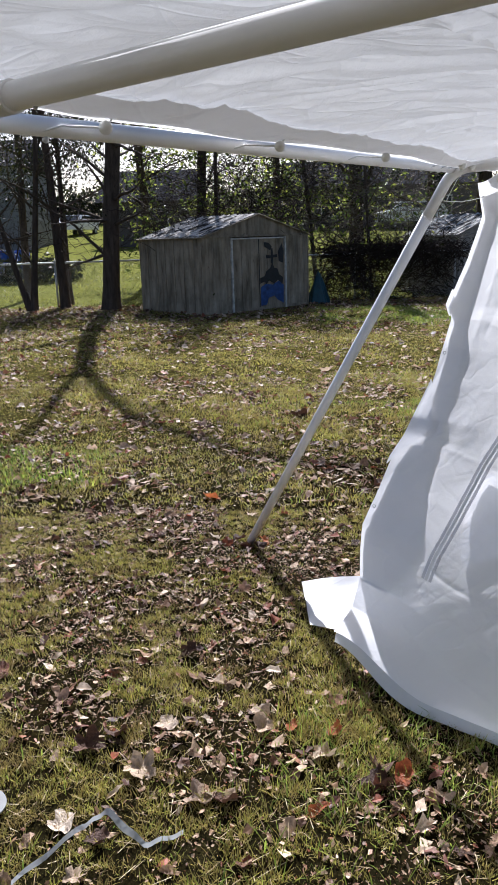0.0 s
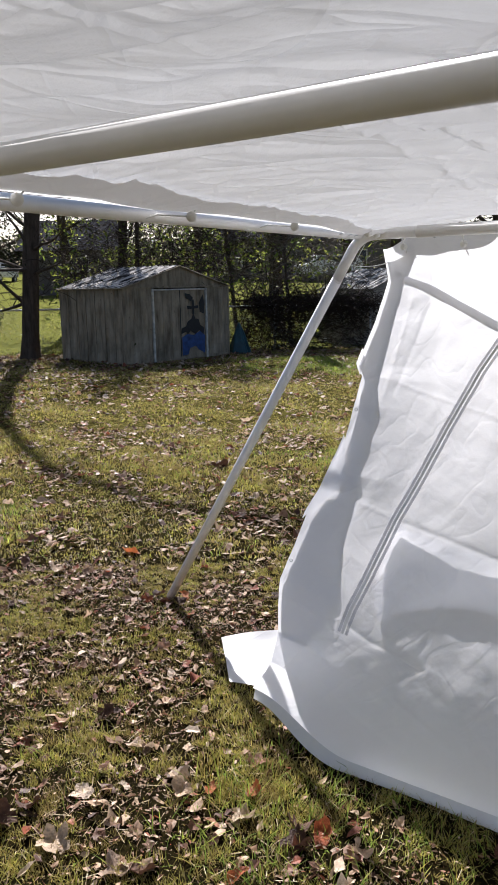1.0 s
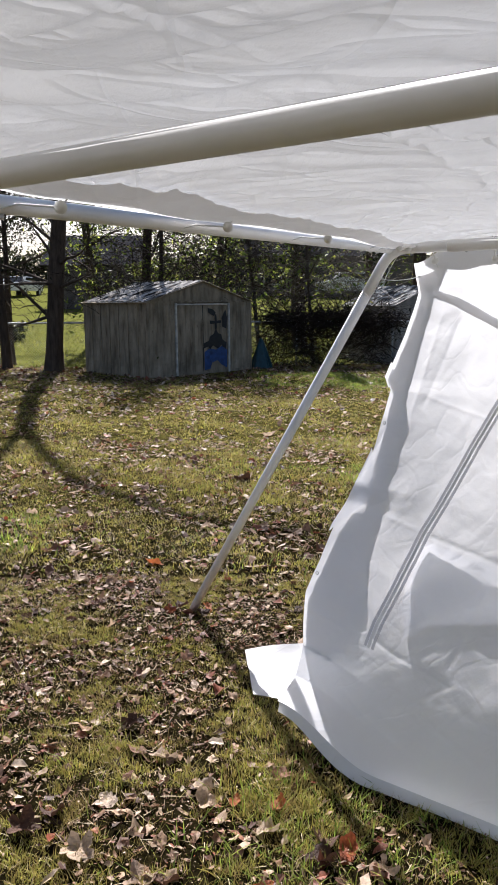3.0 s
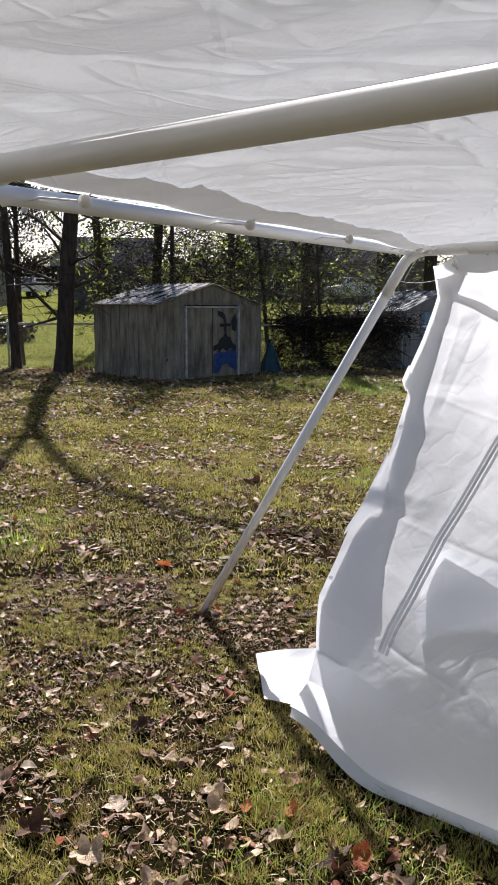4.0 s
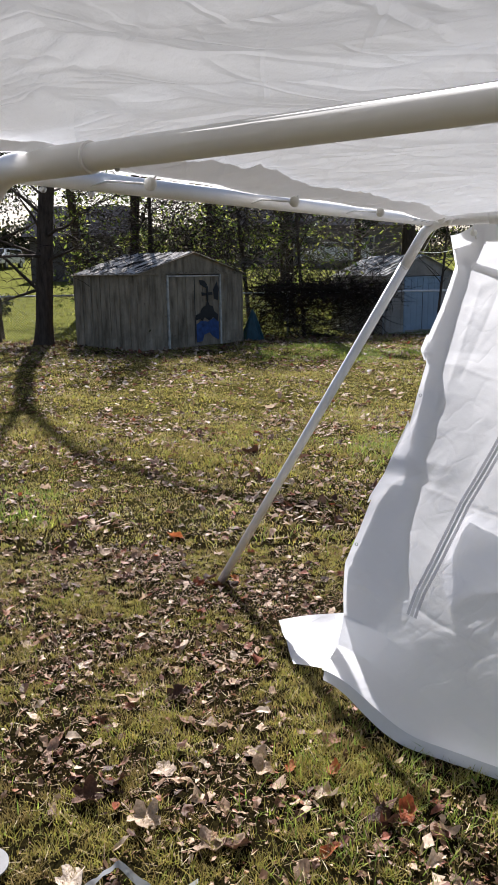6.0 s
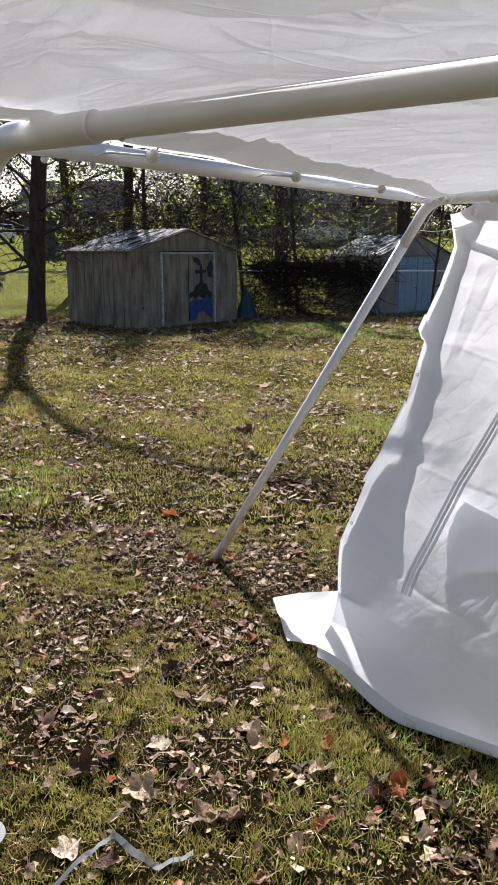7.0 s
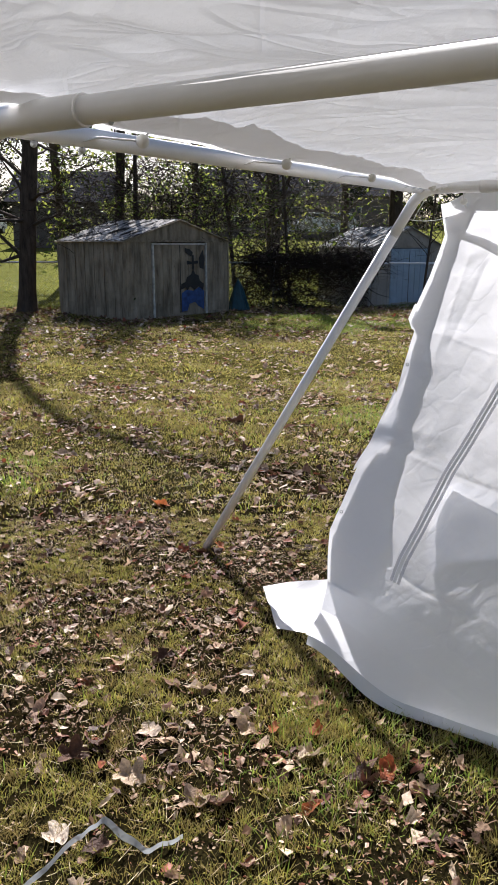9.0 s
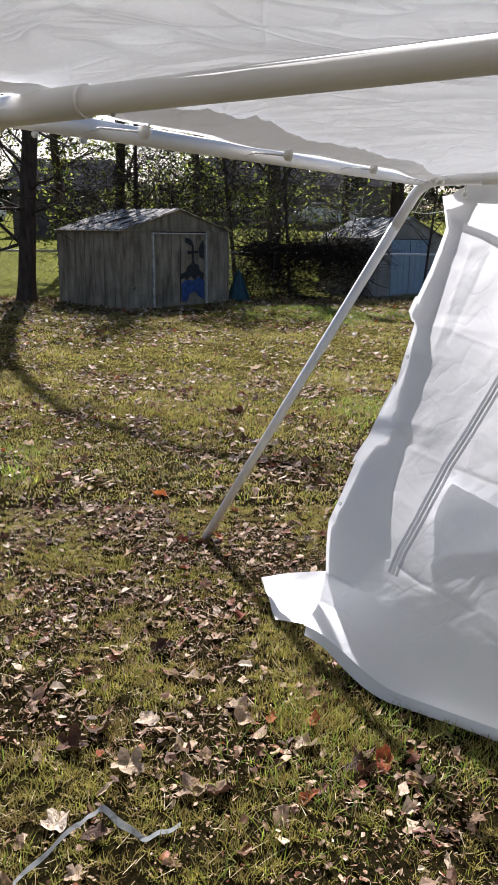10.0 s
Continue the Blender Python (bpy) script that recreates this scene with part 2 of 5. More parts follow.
# ---- mesh helpers ----
def mesh_of(name, verts, faces, mats, smooth=False, idx=None):
    me = bpy.data.meshes.new(name)
    me.from_pydata([tuple(v) for v in verts], [], [tuple(f) for f in faces])
    for m in (mats if isinstance(mats, (list, tuple)) else [mats]):
        me.materials.append(m)
    if smooth:
        me.polygons.foreach_set("use_smooth", [True] * len(me.polygons))
    me.update()
    return me


def quads_mesh(name, v, mat):
    """A mesh of loose quads from an array of shape (n, 4, 3)."""
    n = len(v)
    me = bpy.data.meshes.new(name)
    me.vertices.add(4 * n)
    me.vertices.foreach_set("co", np.ascontiguousarray(v, dtype=np.float32).reshape(-1))
    me.loops.add(4 * n)
    me.loops.foreach_set("vertex_index", np.arange(4 * n, dtype=np.int32))
    me.polygons.add(n)
    me.polygons.foreach_set("loop_start", np.arange(0, 4 * n, 4, dtype=np.int32))
    me.materials.append(mat)
    me.update(calc_edges=True)
    me.validate()
    return me


def part(name, me, parent, label="", m=None):
    ob = new(name, me)
    ob.parent = parent
    if m is not None:
        ob.matrix_basis = m
    if label:
        ob["label"] = label
    return ob


def thing(name, label, category, group="", kind="", at=(0, 0, 0), turn=0):
    ob = new(name)
    ob.empty_display_size = 0.1
    ob.matrix_basis = pose(*at, 0, 0, turn)
    return tagged(ob, label, category, group, kind)


def box(name, size, at, mat, bevel=0.0, turn=0.0):
    bm = bmesh.new()
    bmesh.ops.create_cube(bm, size=1.0)
    bmesh.ops.scale(bm, vec=size, verts=bm.verts)
    if bevel:
        bmesh.ops.bevel(bm, geom=bm.edges[:], offset=bevel, segments=2, affect='EDGES')
    bmesh.ops.transform(bm, matrix=pose(*at, 0, 0, turn), verts=bm.verts)
    me = bpy.data.meshes.new(name)
    bm.to_mesh(me)
    bm.free()
    me.materials.append(mat)
    return me


def tube(name, pts, radii, mat, sides=20, caps=True):
    """A tube along a line of points, with a radius for each."""
    v, f = tube_data(pts, radii, sides, caps)
    me = mesh_of(name, v, f, mat, smooth=True)
    if caps:
        me.polygons[len(f) - 1].use_smooth = me.polygons[len(f) - 2].use_smooth = False
    return me


def tube_data(pts, radii, sides, caps=True, base=0):
    pts = [Vector(p) for p in pts]
    if not isinstance(radii, (list, tuple)):
        radii = [radii] * len(pts)
    verts, faces = [], []
    up = None
    for i, p in enumerate(pts):
        d = (pts[min(i + 1, len(pts) - 1)] - pts[max(i - 1, 0)]).normalized()
        if up is None:
            up = d.orthogonal().normalized()
        up = (up - d * up.dot(d)).normalized()
        side = d.cross(up)
        for k in range(sides):
            a = 2 * math.pi * k / sides
            verts.append(p + (up * math.cos(a) + side * math.sin(a)) * radii[i])
    for i in range(len(pts) - 1):
        for k in range(sides):
            a, b = i * sides + k, i * sides + (k + 1) % sides
            faces.append((base + a, base + b, base + b + sides, base + a + sides))
    if caps:
        faces.append(tuple(base + k for k in reversed(range(sides))))
        faces.append(tuple(base + (len(pts) - 1) * sides + k for k in range(sides)))
    return verts, faces


def ball(name, r, at, mat, seg=16):
    bm = bmesh.new()
    bmesh.ops.create_uvsphere(bm, u_segments=seg, v_segments=seg // 2 + 2, radius=r)
    bmesh.ops.translate(bm, vec=at, verts=bm.verts)
    me = bpy.data.meshes.new(name)
    bm.to_mesh(me)
    bm.free()
    me.polygons.foreach_set("use_smooth", [True] * len(me.polygons))
    me.materials.append(mat)
    return me


def spline(xs, ys, x):
    """Smooth (cubic Hermite) curve through a few values."""
    x = np.asarray(x, float)
    xs, ys = np.asarray(xs, float), np.asarray(ys, float)
    m = np.gradient(ys, xs)
    i = np.clip(np.searchsorted(xs, x) - 1, 0, len(xs) - 2)
    h = xs[i + 1] - xs[i]
    t = np.clip((x - xs[i]) / h, 0, 1)
    return ((2 * t**3 - 3 * t**2 + 1) * ys[i] + (t**3 - 2 * t**2 + t) * h * m[i] + (-2 * t**3 + 3 * t**2) * ys[i + 1] + (t**3 - t**2) * h * m[i + 1])


def vnoise(x, y, seed):
    """Smooth value noise between 0 and 1 on a unit lattice."""
    r = np.random.default_rng(seed).uniform(0, 1, (64, 64))
    i, j = np.floor(x).astype(int), np.floor(y).astype(int)
    a, b = x - i, y - j
    a, b = a * a * (3 - 2 * a), b * b * (3 - 2 * b)
    g = lambda p, q: r[p % 64, q % 64]
    return (g(i, j) * (1 - a) + g(i + 1, j) * a) * (1 - b) + (g(i, j + 1) * (1 - a) + g(i + 1, j + 1) * a) * b


def ridge(x, y, seed):
    """Sharp creases: 1 along them, falling away to 0."""
    return 1 - np.abs(2 * vnoise(x, y, seed) - 1)


def lines(x, y, seed, width=0.05):
    """Thin wandering creases."""
    return np.exp(-np.abs(2 * vnoise(x, y, seed) - 1) / width)


def folds(x, y, seed, spec):
    """Straight pressed folds that fade out: rows of (height, spacing, direction in degrees)."""
    out = 0 * x
    r = np.random.default_rng(seed)
    for k, (amp, step, deg) in enumerate(spec):
        d = (x * math.cos(radians(deg)) + y * math.sin(radians(deg))) / step + r.uniform(0, 1)
        mask = np.clip(3 * (vnoise(1.7 * x / step * 0.5 + 9 * k, 1.7 * y / step * 0.5, seed + k) - 0.35), 0, 1)
        out = out + amp * mask * np.abs(d % 1 - 0.5) * 2
    return out


def crease(x, step, width):
    """Straight pressed folds every step metres."""
    d = np.abs((x / step + 0.5) % 1 - 0.5) * step
    return np.exp(-d / width)


def grid_faces(nu, nv):
    return [(i * nv + j, i * nv + j + 1, (i + 1) * nv + j + 1, (i + 1) * nv + j) for i in range(nu - 1) for j in range(nv - 1)]


# ---- ground ----
def ground_z(x, y):
    x, y = np.asarray(x, float), np.asarray(y, float)
    near = 0.010 * np.sin(2.1 * x + 0.6 * y) + 0.012 * np.sin(1.3 * y - 0.8 * x + 1.0) + 0.007 * np.sin(4.7 * x + 3.9 * y)
    fade = np.clip((y + 2) / 4, 0, 1) * np.clip((22 - y) / 4, 0, 1)
    rise = np.where(y > 22, 0.055 * (np.minimum(y, 90) - 22), 0) + np.where(y > 60, 0.02 * (np.minimum(y, 90) - 60), 0)
    return near * fade + rise


def axis(*runs):
    out = []
    for a, b, step in runs:
        out += list(np.arange(a, b, step))
    return np.array(out + [runs[-1][1]])


gx = axis((-1500, -200, 260), (-200, -30, 17), (-30, -6, 2), (-6, 7, 0.16), (7, 30, 2), (30, 200, 17), (200, 1500, 260))
gy = axis((-1500, -100, 280), (-100, -4, 12), (-4, 20, 0.16), (20, 60, 1.6), (60, 200, 10), (200, 2500, 380))
GX, GY = np.meshgrid(gx, gy, indexing='ij')
gv = np.stack([GX, GY, ground_z(GX, GY)], -1).reshape(-1, 3)
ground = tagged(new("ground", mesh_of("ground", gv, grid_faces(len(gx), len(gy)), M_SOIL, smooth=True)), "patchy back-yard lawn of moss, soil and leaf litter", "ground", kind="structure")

rng = np.random.default_rng(7)


def patch(x, y, f, seed):
    """Smooth random field between 0 and 1."""
    r = np.random.default_rng(seed)
    out = np.zeros_like(x)
    for k in range(7):
        a, b, c = r.normal(0, f, 2), r.uniform(0, 6.28), 1.0
        out += np.sin(a[0] * x + a[1] * y + b)
    return 0.5 + out / 6


def scatter(n, y0, y1, spread=1.0):
    """Points over the wedge of lawn that opens away from the tent."""
    y = np.sqrt(rng.uniform(y0 ** 2, y1 ** 2, n))
    half = 0.9 + 0.36 * y
    x = 0.06 * y - 0.1 + rng.uniform(-1, 1, n) * half * spread
    return x, y


def blades(n, y0, y1, hgt, wid, keep, lean=1.1, tuft=0.03):
    m = n // 7
    x, y = scatter(m, y0, y1)
    k = rng.integers(0, m, n)
    grow = rng.uniform(0.6, 1.3, m)[k]
    x, y = x[k] + rng.normal(0, tuft, n), y[k] + rng.normal(0, tuft, n)
    ok = keep(x, y) > rng.uniform(0, 1, n)
    x, y = x[ok], y[ok]
    n = len(x)
    h = hgt * grow[ok] * rng.uniform(0.4, 1.3, n) * (0.6 + 0.8 * patch(x, y, 2.2, 5))
    a = rng.uniform(0, 2 * np.pi, n)
    l = rng.uniform(0.1, lean, n) * h * 1.4
    base = np.stack([x, y, ground_z(x, y) - 0.004], -1)
    tip = base + np.stack([np.cos(a) * l, np.sin(a) * l, h], -1)
    mid = (base + tip) / 2 + np.stack([np.zeros(n), np.zeros(n), h * 0.12], -1)
    s = np.stack([-np.sin(a), np.cos(a), np.zeros(n)], -1) * (wid * rng.uniform(0.6, 1.4, n))[:, None]
    low = np.stack([base - s, base + s, mid + s * 0.8, mid - s * 0.8], 1)
    return low, np.stack([mid - s * 0.8, mid + s * 0.8, tip + s * 0.15, tip - s * 0.15], 1)


def blade_object(name, sets, mat, label):
    v = np.concatenate([np.stack(p, 1).reshape(-1, 4, 3) for p in sets])
    return tagged(new(name, quads_mesh(name, v, mat)), label, "grass", kind="stuff")


def g_any(x, y):
    return np.clip(0.48 + 1.0 * (patch(x, y, 3.2, 3) - 0.5) + 2.2 * (patch(x, y, 15.0, 4) - 0.5) + 2.2 * (patch(x, y, 55.0, 6) - 0.5) + np.where(y > 5.5, 0.25, 0), 0.03, 1)


def g_green(x, y):
    return np.clip(2.2 * (patch(x, y, 1.5, 11) - 0.62), 0.03, 1) * np.where(y > 7.5, 0.06, 1) + np.clip(1.3 - ((x - 2.9) / 1.6) ** 2 - ((y - 15.6) / 1.5) ** 2 + 2.0 * (patch(x, y, 4.0, 12) - 0.5), 0, 1) + np.clip(0.9 - ((x + 1.6) / 0.7) ** 2 - ((y - 5.6) / 0.9) ** 2 + 1.5 * (patch(x, y, 6.0, 13) - 0.5), 0, 1)


blade_object("grass", [blades(420000, 1.5, 4.5, 0.020, 0.0011, g_any, tuft=0.008), blades(170000, 4.5, 9, 0.028, 0.0028, g_any, tuft=0.03), blades(230000, 9, 19.5, 0.024, 0.0055, g_any, tuft=0.09)], M_GRASS, "short dry olive grass and moss of the lawn")
blade_object("grass_beyond", [blades(70000, 19.8, 36, 0.06, 0.011, g_any, tuft=0.2)], M_GRASSFAR, "sunlit green grass of the lawn beyond the fence")
blade_object("green_grass", [blades(50000, 1.5, 4.5, 0.034, 0.0018, g_green, tuft=0.020), blades(50000, 4.5, 9, 0.042, 0.0040, g_green, tuft=0.04), blades(110000, 9, 19.5, 0.045, 0.0060, g_green, tuft=0.08)], M_GRASSGREEN, "greener tufts of fresh grass in the lawn")


# ---- fallen leaves ----
def leaf_shape(lobes, seed, curl):
    """A dried leaf about 1 long: a ragged, lobed outline round a midrib, curled and crumpled."""
    r = random.Random(seed)
    n = 30
    rim, inner = [], []
    bend, twist = r.uniform(-0.5, 0.5), r.uniform(-0.5, 0.5)
    def up(x, y):
        return curl * (1.3 * y * y + 0.25 * bend * x) + 0.35 * bend * x * x + 0.5 * twist * x * y + 0.09 * math.sin(9 * x + seed) * math.cos(7 * y + seed)
    for k in range(n):
        a = 2 * math.pi * k / n
        if lobes:
            w = 0.5 * (0.58 + 0.42 * abs(math.cos(lobes * a / 2)) ** 0.7)
            x, y = w * math.cos(a), 0.82 * w * math.sin(a)
        else:
            x, y = 0.5 * math.cos(a), 0.24 * math.sin(a) * (1 - 0.35 * math.cos(a))
        q = r.uniform(0.84, 1.05)
        x, y = x * q, y * q
        rim.append((x, y, up(x, y) + r.uniform(-0.02, 0.03)))
        inner.append((x * 0.5, y * 0.5, up(x * 0.5, y * 0.5) + r.uniform(-0.012, 0.012)))
    v = rim + inner + [(0, 0, -0.01)]
    f = []
    for k in range(n):
        m = (k + 1) % n
        f += [(k, m, n + m, n + k), (n + k, n + m, 2 * n)]
    # stalk
    b = len(v)
    v += [(-0.45, -0.012, 0.0), (-0.45, 0.012, 0.0), (-0.72, 0.01 + 0.1 * bend, 0.05), (-0.72, -0.008 + 0.1 * bend, 0.05)]
    f.append((b, b + 1, b + 2, b + 3))
    return v, f


def covered(x, y):
    """True under the end wall's skirt and its ground flap."""
    px, py = np.asarray(x) - 0.918, np.asarray(y) - 3.281
    along, out = 0.770 * px - 0.638 * py, 0.638 * px + 0.770 * py
    return ((along > -0.22) & (out > -0.83) & (out < 0.1)) | ((np.asarray(x) > 0.24) & (np.asarray(x) < 0.8) & (np.asarray(y) > 3.04) & (np.asarray(y) < 3.54))


leaf_meshes = [mesh_of("fallen_leaf", *leaf_shape(lb, sd, cu), M_DEADLEAF, smooth=True) for lb, sd, cu in ((5, 1, 0.5), (3, 2, 0.9), (0, 3, 0.7), (5, 4, 1.2), (0, 5, 1.3), (3, 6, 0.3))]
lx, ly = scatter(290, 1.6, 4.6)
for k in range(290):
    if covered(lx[k], ly[k]):
        continue
    s = rng.uniform(0.04, 0.095) * (1.25 if k % 5 == 0 else 0.85)
    ob = tagged(new("fallen_leaf", leaf_meshes[k % 6]), "curled dry brown leaf lying on the lawn", "leaf", "fallen leaves on the lawn")
    ob.matrix_basis = pose(lx[k], ly[k], float(ground_z(lx[k], ly[k])) + 0.012, rng.normal(0, 24), rng.normal(0, 24), rng.uniform(0, 360)) @ Matrix.Diagonal((s, s, s * rng.uniform(0.6, 1.4), 1))


# larger leaves that lie by themselves: x, y, length, turn, kind
big = {"pale": (M_LEAFPALE, "pale tan dry leaf lying on the lawn"), "red": (M_LEAFRED, "red-brown dry leaf lying on the lawn"), "dark": (M_LEAFBROWN, "dark brown leaf lying flat on the lawn")}
for k, (x, y, size, turn, kind) in enumerate(((-0.43, 2.36, 0.12, 20, "dark"), (-0.35, 2.42, 0.10, 70, "dark"), (-0.03, 2.71, 0.11, 200, "pale"), (0.12, 2.44, 0.10, 30, "pale"), (0.16, 2.36, 0.09, 110, "pale"), (0.10, 2.52, 0.09, 150, "pale"),
                                              (0.21, 2.45, 0.07, 60, "red"), (0.34, 2.42, 0.08, 140, "red"), (-0.16, 2.93, 0.10, 10, "dark"), (0.46, 2.25, 0.10, 75, "dark"), (0.52, 2.20, 0.11, 250, "red"), (0.44, 2.17, 0.10, 190, "dark"),
                                              (-0.25, 2.24, 0.12, 330, "pale"), (0.02, 2.10, 0.10, 45, "dark"), (0.27, 2.06, 0.07, 15, "red"), (0.62, 2.12, 0.08, 80, "pale"), (-0.32, 1.98, 0.10, 120, "dark"), (0.30, 2.30, 0.08, 200, "pale"),
                                              (-0.91, 5.90, 0.15, 5, "pale"), (0.45, 6.98, 0.20, 40, "dark"), (0.40, 6.95, 0.16, 140, "dark"), (0.49, 7.05, 0.15, 250, "pale"), (0.02, 3.95, 0.10, 30, "dark"), (0.09, 3.94, 0.09, 120, "dark"), (-0.01, 4.03, 0.09, 200, "dark"), (0.12, 4.02, 0.08, 300, "red"), (0.05, 3.90, 0.08, 250, "dark"), (-0.58, 4.4, 0.12, 60, "pale"), (-0.2, 4.7, 0.13, 10, "red"))):
    mat, words = big[kind]
    ob = tagged(new("fallen_leaf", mesh_of("fallen_leaf", *leaf_shape((5, 3, 0, 3)[k % 4], 40 + k, (1.5, 0.9, 1.9)[k % 3]), mat, smooth=True)), words, "leaf", "fallen leaves on the lawn")
    ob.matrix_basis = pose(x, y, float(ground_z(x, y)) + 0.018, (16, -22, 10)[k % 3], (-18, 12, 24)[(k + 1) % 3], turn) @ Matrix.Diagonal((size, size, size, 1))


def litter(n, y0, y1, s0, s1, keep):
    x, y = scatter(n, y0, y1)
    ok = keep(x, y) > rng.uniform(0, 1, n)
    x, y = x[ok], y[ok]
    n = len(x)
    s = s0 + (s1 - s0) * rng.uniform(0, 1, n) ** 3.4
    a, tx, ty = rng.uniform(0, 6.28, n), rng.normal(0, 0.42, n) * np.clip(0.02 / s, 0.6, 1), rng.normal(0, 0.45, n) * np.clip(0.02 / s, 0.6, 1)
    c, d = np.cos(a), np.sin(a)
    ux = np.stack([c, d, tx], -1) * s[:, None]
    uy = np.stack([-d, c, ty], -1) * (s * rng.uniform(0.22, 0.75, n))[:, None]
    p = np.stack([x, y, ground_z(x, y) + rng.uniform(0.003, 0.018, n) + 0.35 * s * np.abs(tx)], -1)
    fold = np.stack([0 * s, 0 * s, s * rng.uniform(0.03, 0.35, n)], -1)
    def j(lo, hi):
        return rng.uniform(lo, hi, n)[:, None]
    back, tip = p - ux * j(0.3, 0.6) + uy * j(-0.2, 0.2), p + ux * j(0.35, 0.6) + uy * j(-0.25, 0.25) + fold * j(-0.4, 0.8)
    q1 = np.stack([back, tip, p + ux * j(-0.05, 0.4) + uy * j(0.25, 0.7) + fold * j(0.3, 1.3), p - ux * j(0.05, 0.5) + uy * j(0.1, 0.6) + fold * j(0.0, 1.2)], 1)
    q2 = np.stack([tip, back, p - ux * j(0.0, 0.45) - uy * j(0.1, 0.6) + fold * j(-0.2, 1.2), p + ux * j(-0.1, 0.4) - uy * j(0.15, 0.6) + fold * j(-0.2, 1.2)], 1)
    return np.stack([q1, q2], 1).reshape(-1, 4, 3)


def leaf_field(n, y0, y1, s0, s1, keep, power=2.2):
    """Many crumpled leaves in one mesh: five stations along a midrib, each with two ragged sides."""
    x, y = scatter(n, y0, y1)
    ok = (keep(x, y) > rng.uniform(0, 1, n)) & ~covered(x, y)
    x, y = x[ok], y[ok]
    n = len(x)
    s = s0 + (s1 - s0) * rng.uniform(0, 1, n) ** power
    along = np.array((-0.5, -0.24, 0.04, 0.28, 0.52))
    width = np.array((0.03, 0.27, 0.36, 0.24, 0.02))
    bend, curl, twist = rng.normal(0, 0.55, n), rng.normal(0.45, 0.7, n), rng.normal(0, 0.8, n)
    v = np.zeros((n, 5, 3, 3))
    slim = rng.uniform(0.55, 1.15, n)
    for k in range(5):
        for m in range(3):
            px = along[k] + rng.normal(0, 0.05, n)
            py = (m - 1) * width[k] * slim * rng.uniform(0.45, 1.45, n) + 0.12 * twist * along[k]
            v[:, k, m, 0], v[:, k, m, 1] = px, py
            v[:, k, m, 2] = 0.5 * bend * px * px + 1.6 * curl * py * py + 0.5 * twist * px * py + rng.normal(0, 0.035, n)
    a, tx, ty = rng.uniform(0, 6.283, n), rng.normal(0, 0.32, n), rng.normal(0, 0.32, n)
    c, d = np.cos(a)[:, None, None], np.sin(a)[:, None, None]
    out = np.empty_like(v)
    out[..., 0] = c * v[..., 0] - d * v[..., 1]
    out[..., 1] = d * v[..., 0] + c * v[..., 1]
    out[..., 2] = v[..., 2] + tx[:, None, None] * v[..., 0] + ty[:, None, None] * v[..., 1]
    out *= s[:, None, None, None]
    low = out[..., 2].min(axis=(1, 2))
    out[..., 0] += x[:, None, None]
    out[..., 1] += y[:, None, None]
    out[..., 2] += (ground_z(x, y) - 0.35 * low + rng.uniform(0.004, 0.016, n))[:, None, None]
    quad = np.array([(3 * k + m, 3 * k + m + 1, 3 * k + m + 4, 3 * k + m + 3) for k in range(4) for m in range(2)])
    return out.reshape(-1, 3), (quad[None] + 15 * np.arange(n)[:, None, None]).reshape(-1, 4)


def k_litter(x, y):
    return np.clip(0.46 - 1.0 * (patch(x, y, 3.2, 3) - 0.5) - 1.7 * (patch(x, y, 15.0, 4) - 0.5) + 0.5 * (patch(x, y, 7.0, 19) - 0.5), 0.10, 1) * np.where(y > 9, 0.8, 1)


def k_hedge(x, y):
    return np.clip((y - 15.2) / 3, 0, 1) * 0.9


lv = np.concatenate([litter(16000, 1.5, 4.5, 0.007, 0.030, k_litter), litter(60000, 1.5, 4.5, 0.003, 0.016, k_litter), litter(20000, 4.5, 9, 0.006, 0.025, k_litter), litter(6000, 9, 19.5, 0.015, 0.05, k_litter)])
tagged(new("leaf_crumbs", quads_mesh("leaf_crumbs", lv, M_DEADSTUFF)), "crumbs of broken dry leaves strewn over the lawn", "leaf litter", kind="stuff")
fields = [leaf_field(11000, 1.5, 4.5, 0.010, 0.060, k_litter, 3.6), leaf_field(15000, 4.5, 9, 0.018, 0.085, k_litter, 2.8), leaf_field(19000, 9, 19.5, 0.028, 0.11, k_litter, 2.6), leaf_field(4000, 11.0, 19.5, 0.04, 0.12, lambda x, y: np.where(x < 0.3, 0.8, 0.08)), leaf_field(5000, 14, 19.8, 0.05, 0.13, k_hedge)]
shift = np.cumsum([0] + [len(f[0]) for f in fields])
leaf_mesh = mesh_of("leaf_litter", np.concatenate([f[0] for f in fields]).tolist(), np.concatenate([f[1] + k for f, k in zip(fields, shift)]).tolist(), M_DEADSTUFF)
tagged(new("leaf_litter", leaf_mesh), "curled dry brown and tan leaves strewn over the lawn", "leaf litter", kind="stuff")


def straws(n):
    x, y = scatter(n, 1.5, 6)
    a, l = rng.uniform(0, 6.28, n), rng.uniform(0.015, 0.065, n)
    p = np.stack([x, y, ground_z(x, y) + 0.012], -1)
    d = np.stack([np.cos(a) * l, np.sin(a) * l, rng.normal(0, 0.010, n)], -1)
    s = np.stack([-np.sin(a), np.cos(a), 0 * a], -1) * 0.0011
    return np.stack([p - s, p + s, p + d + s * 0.6, p + d - s * 0.6], 1)


tagged(new("straw", quads_mesh("straw", straws(8000), M_STRAW)), "dry straws and pine needles in the lawn", "straw", kind="stuff")

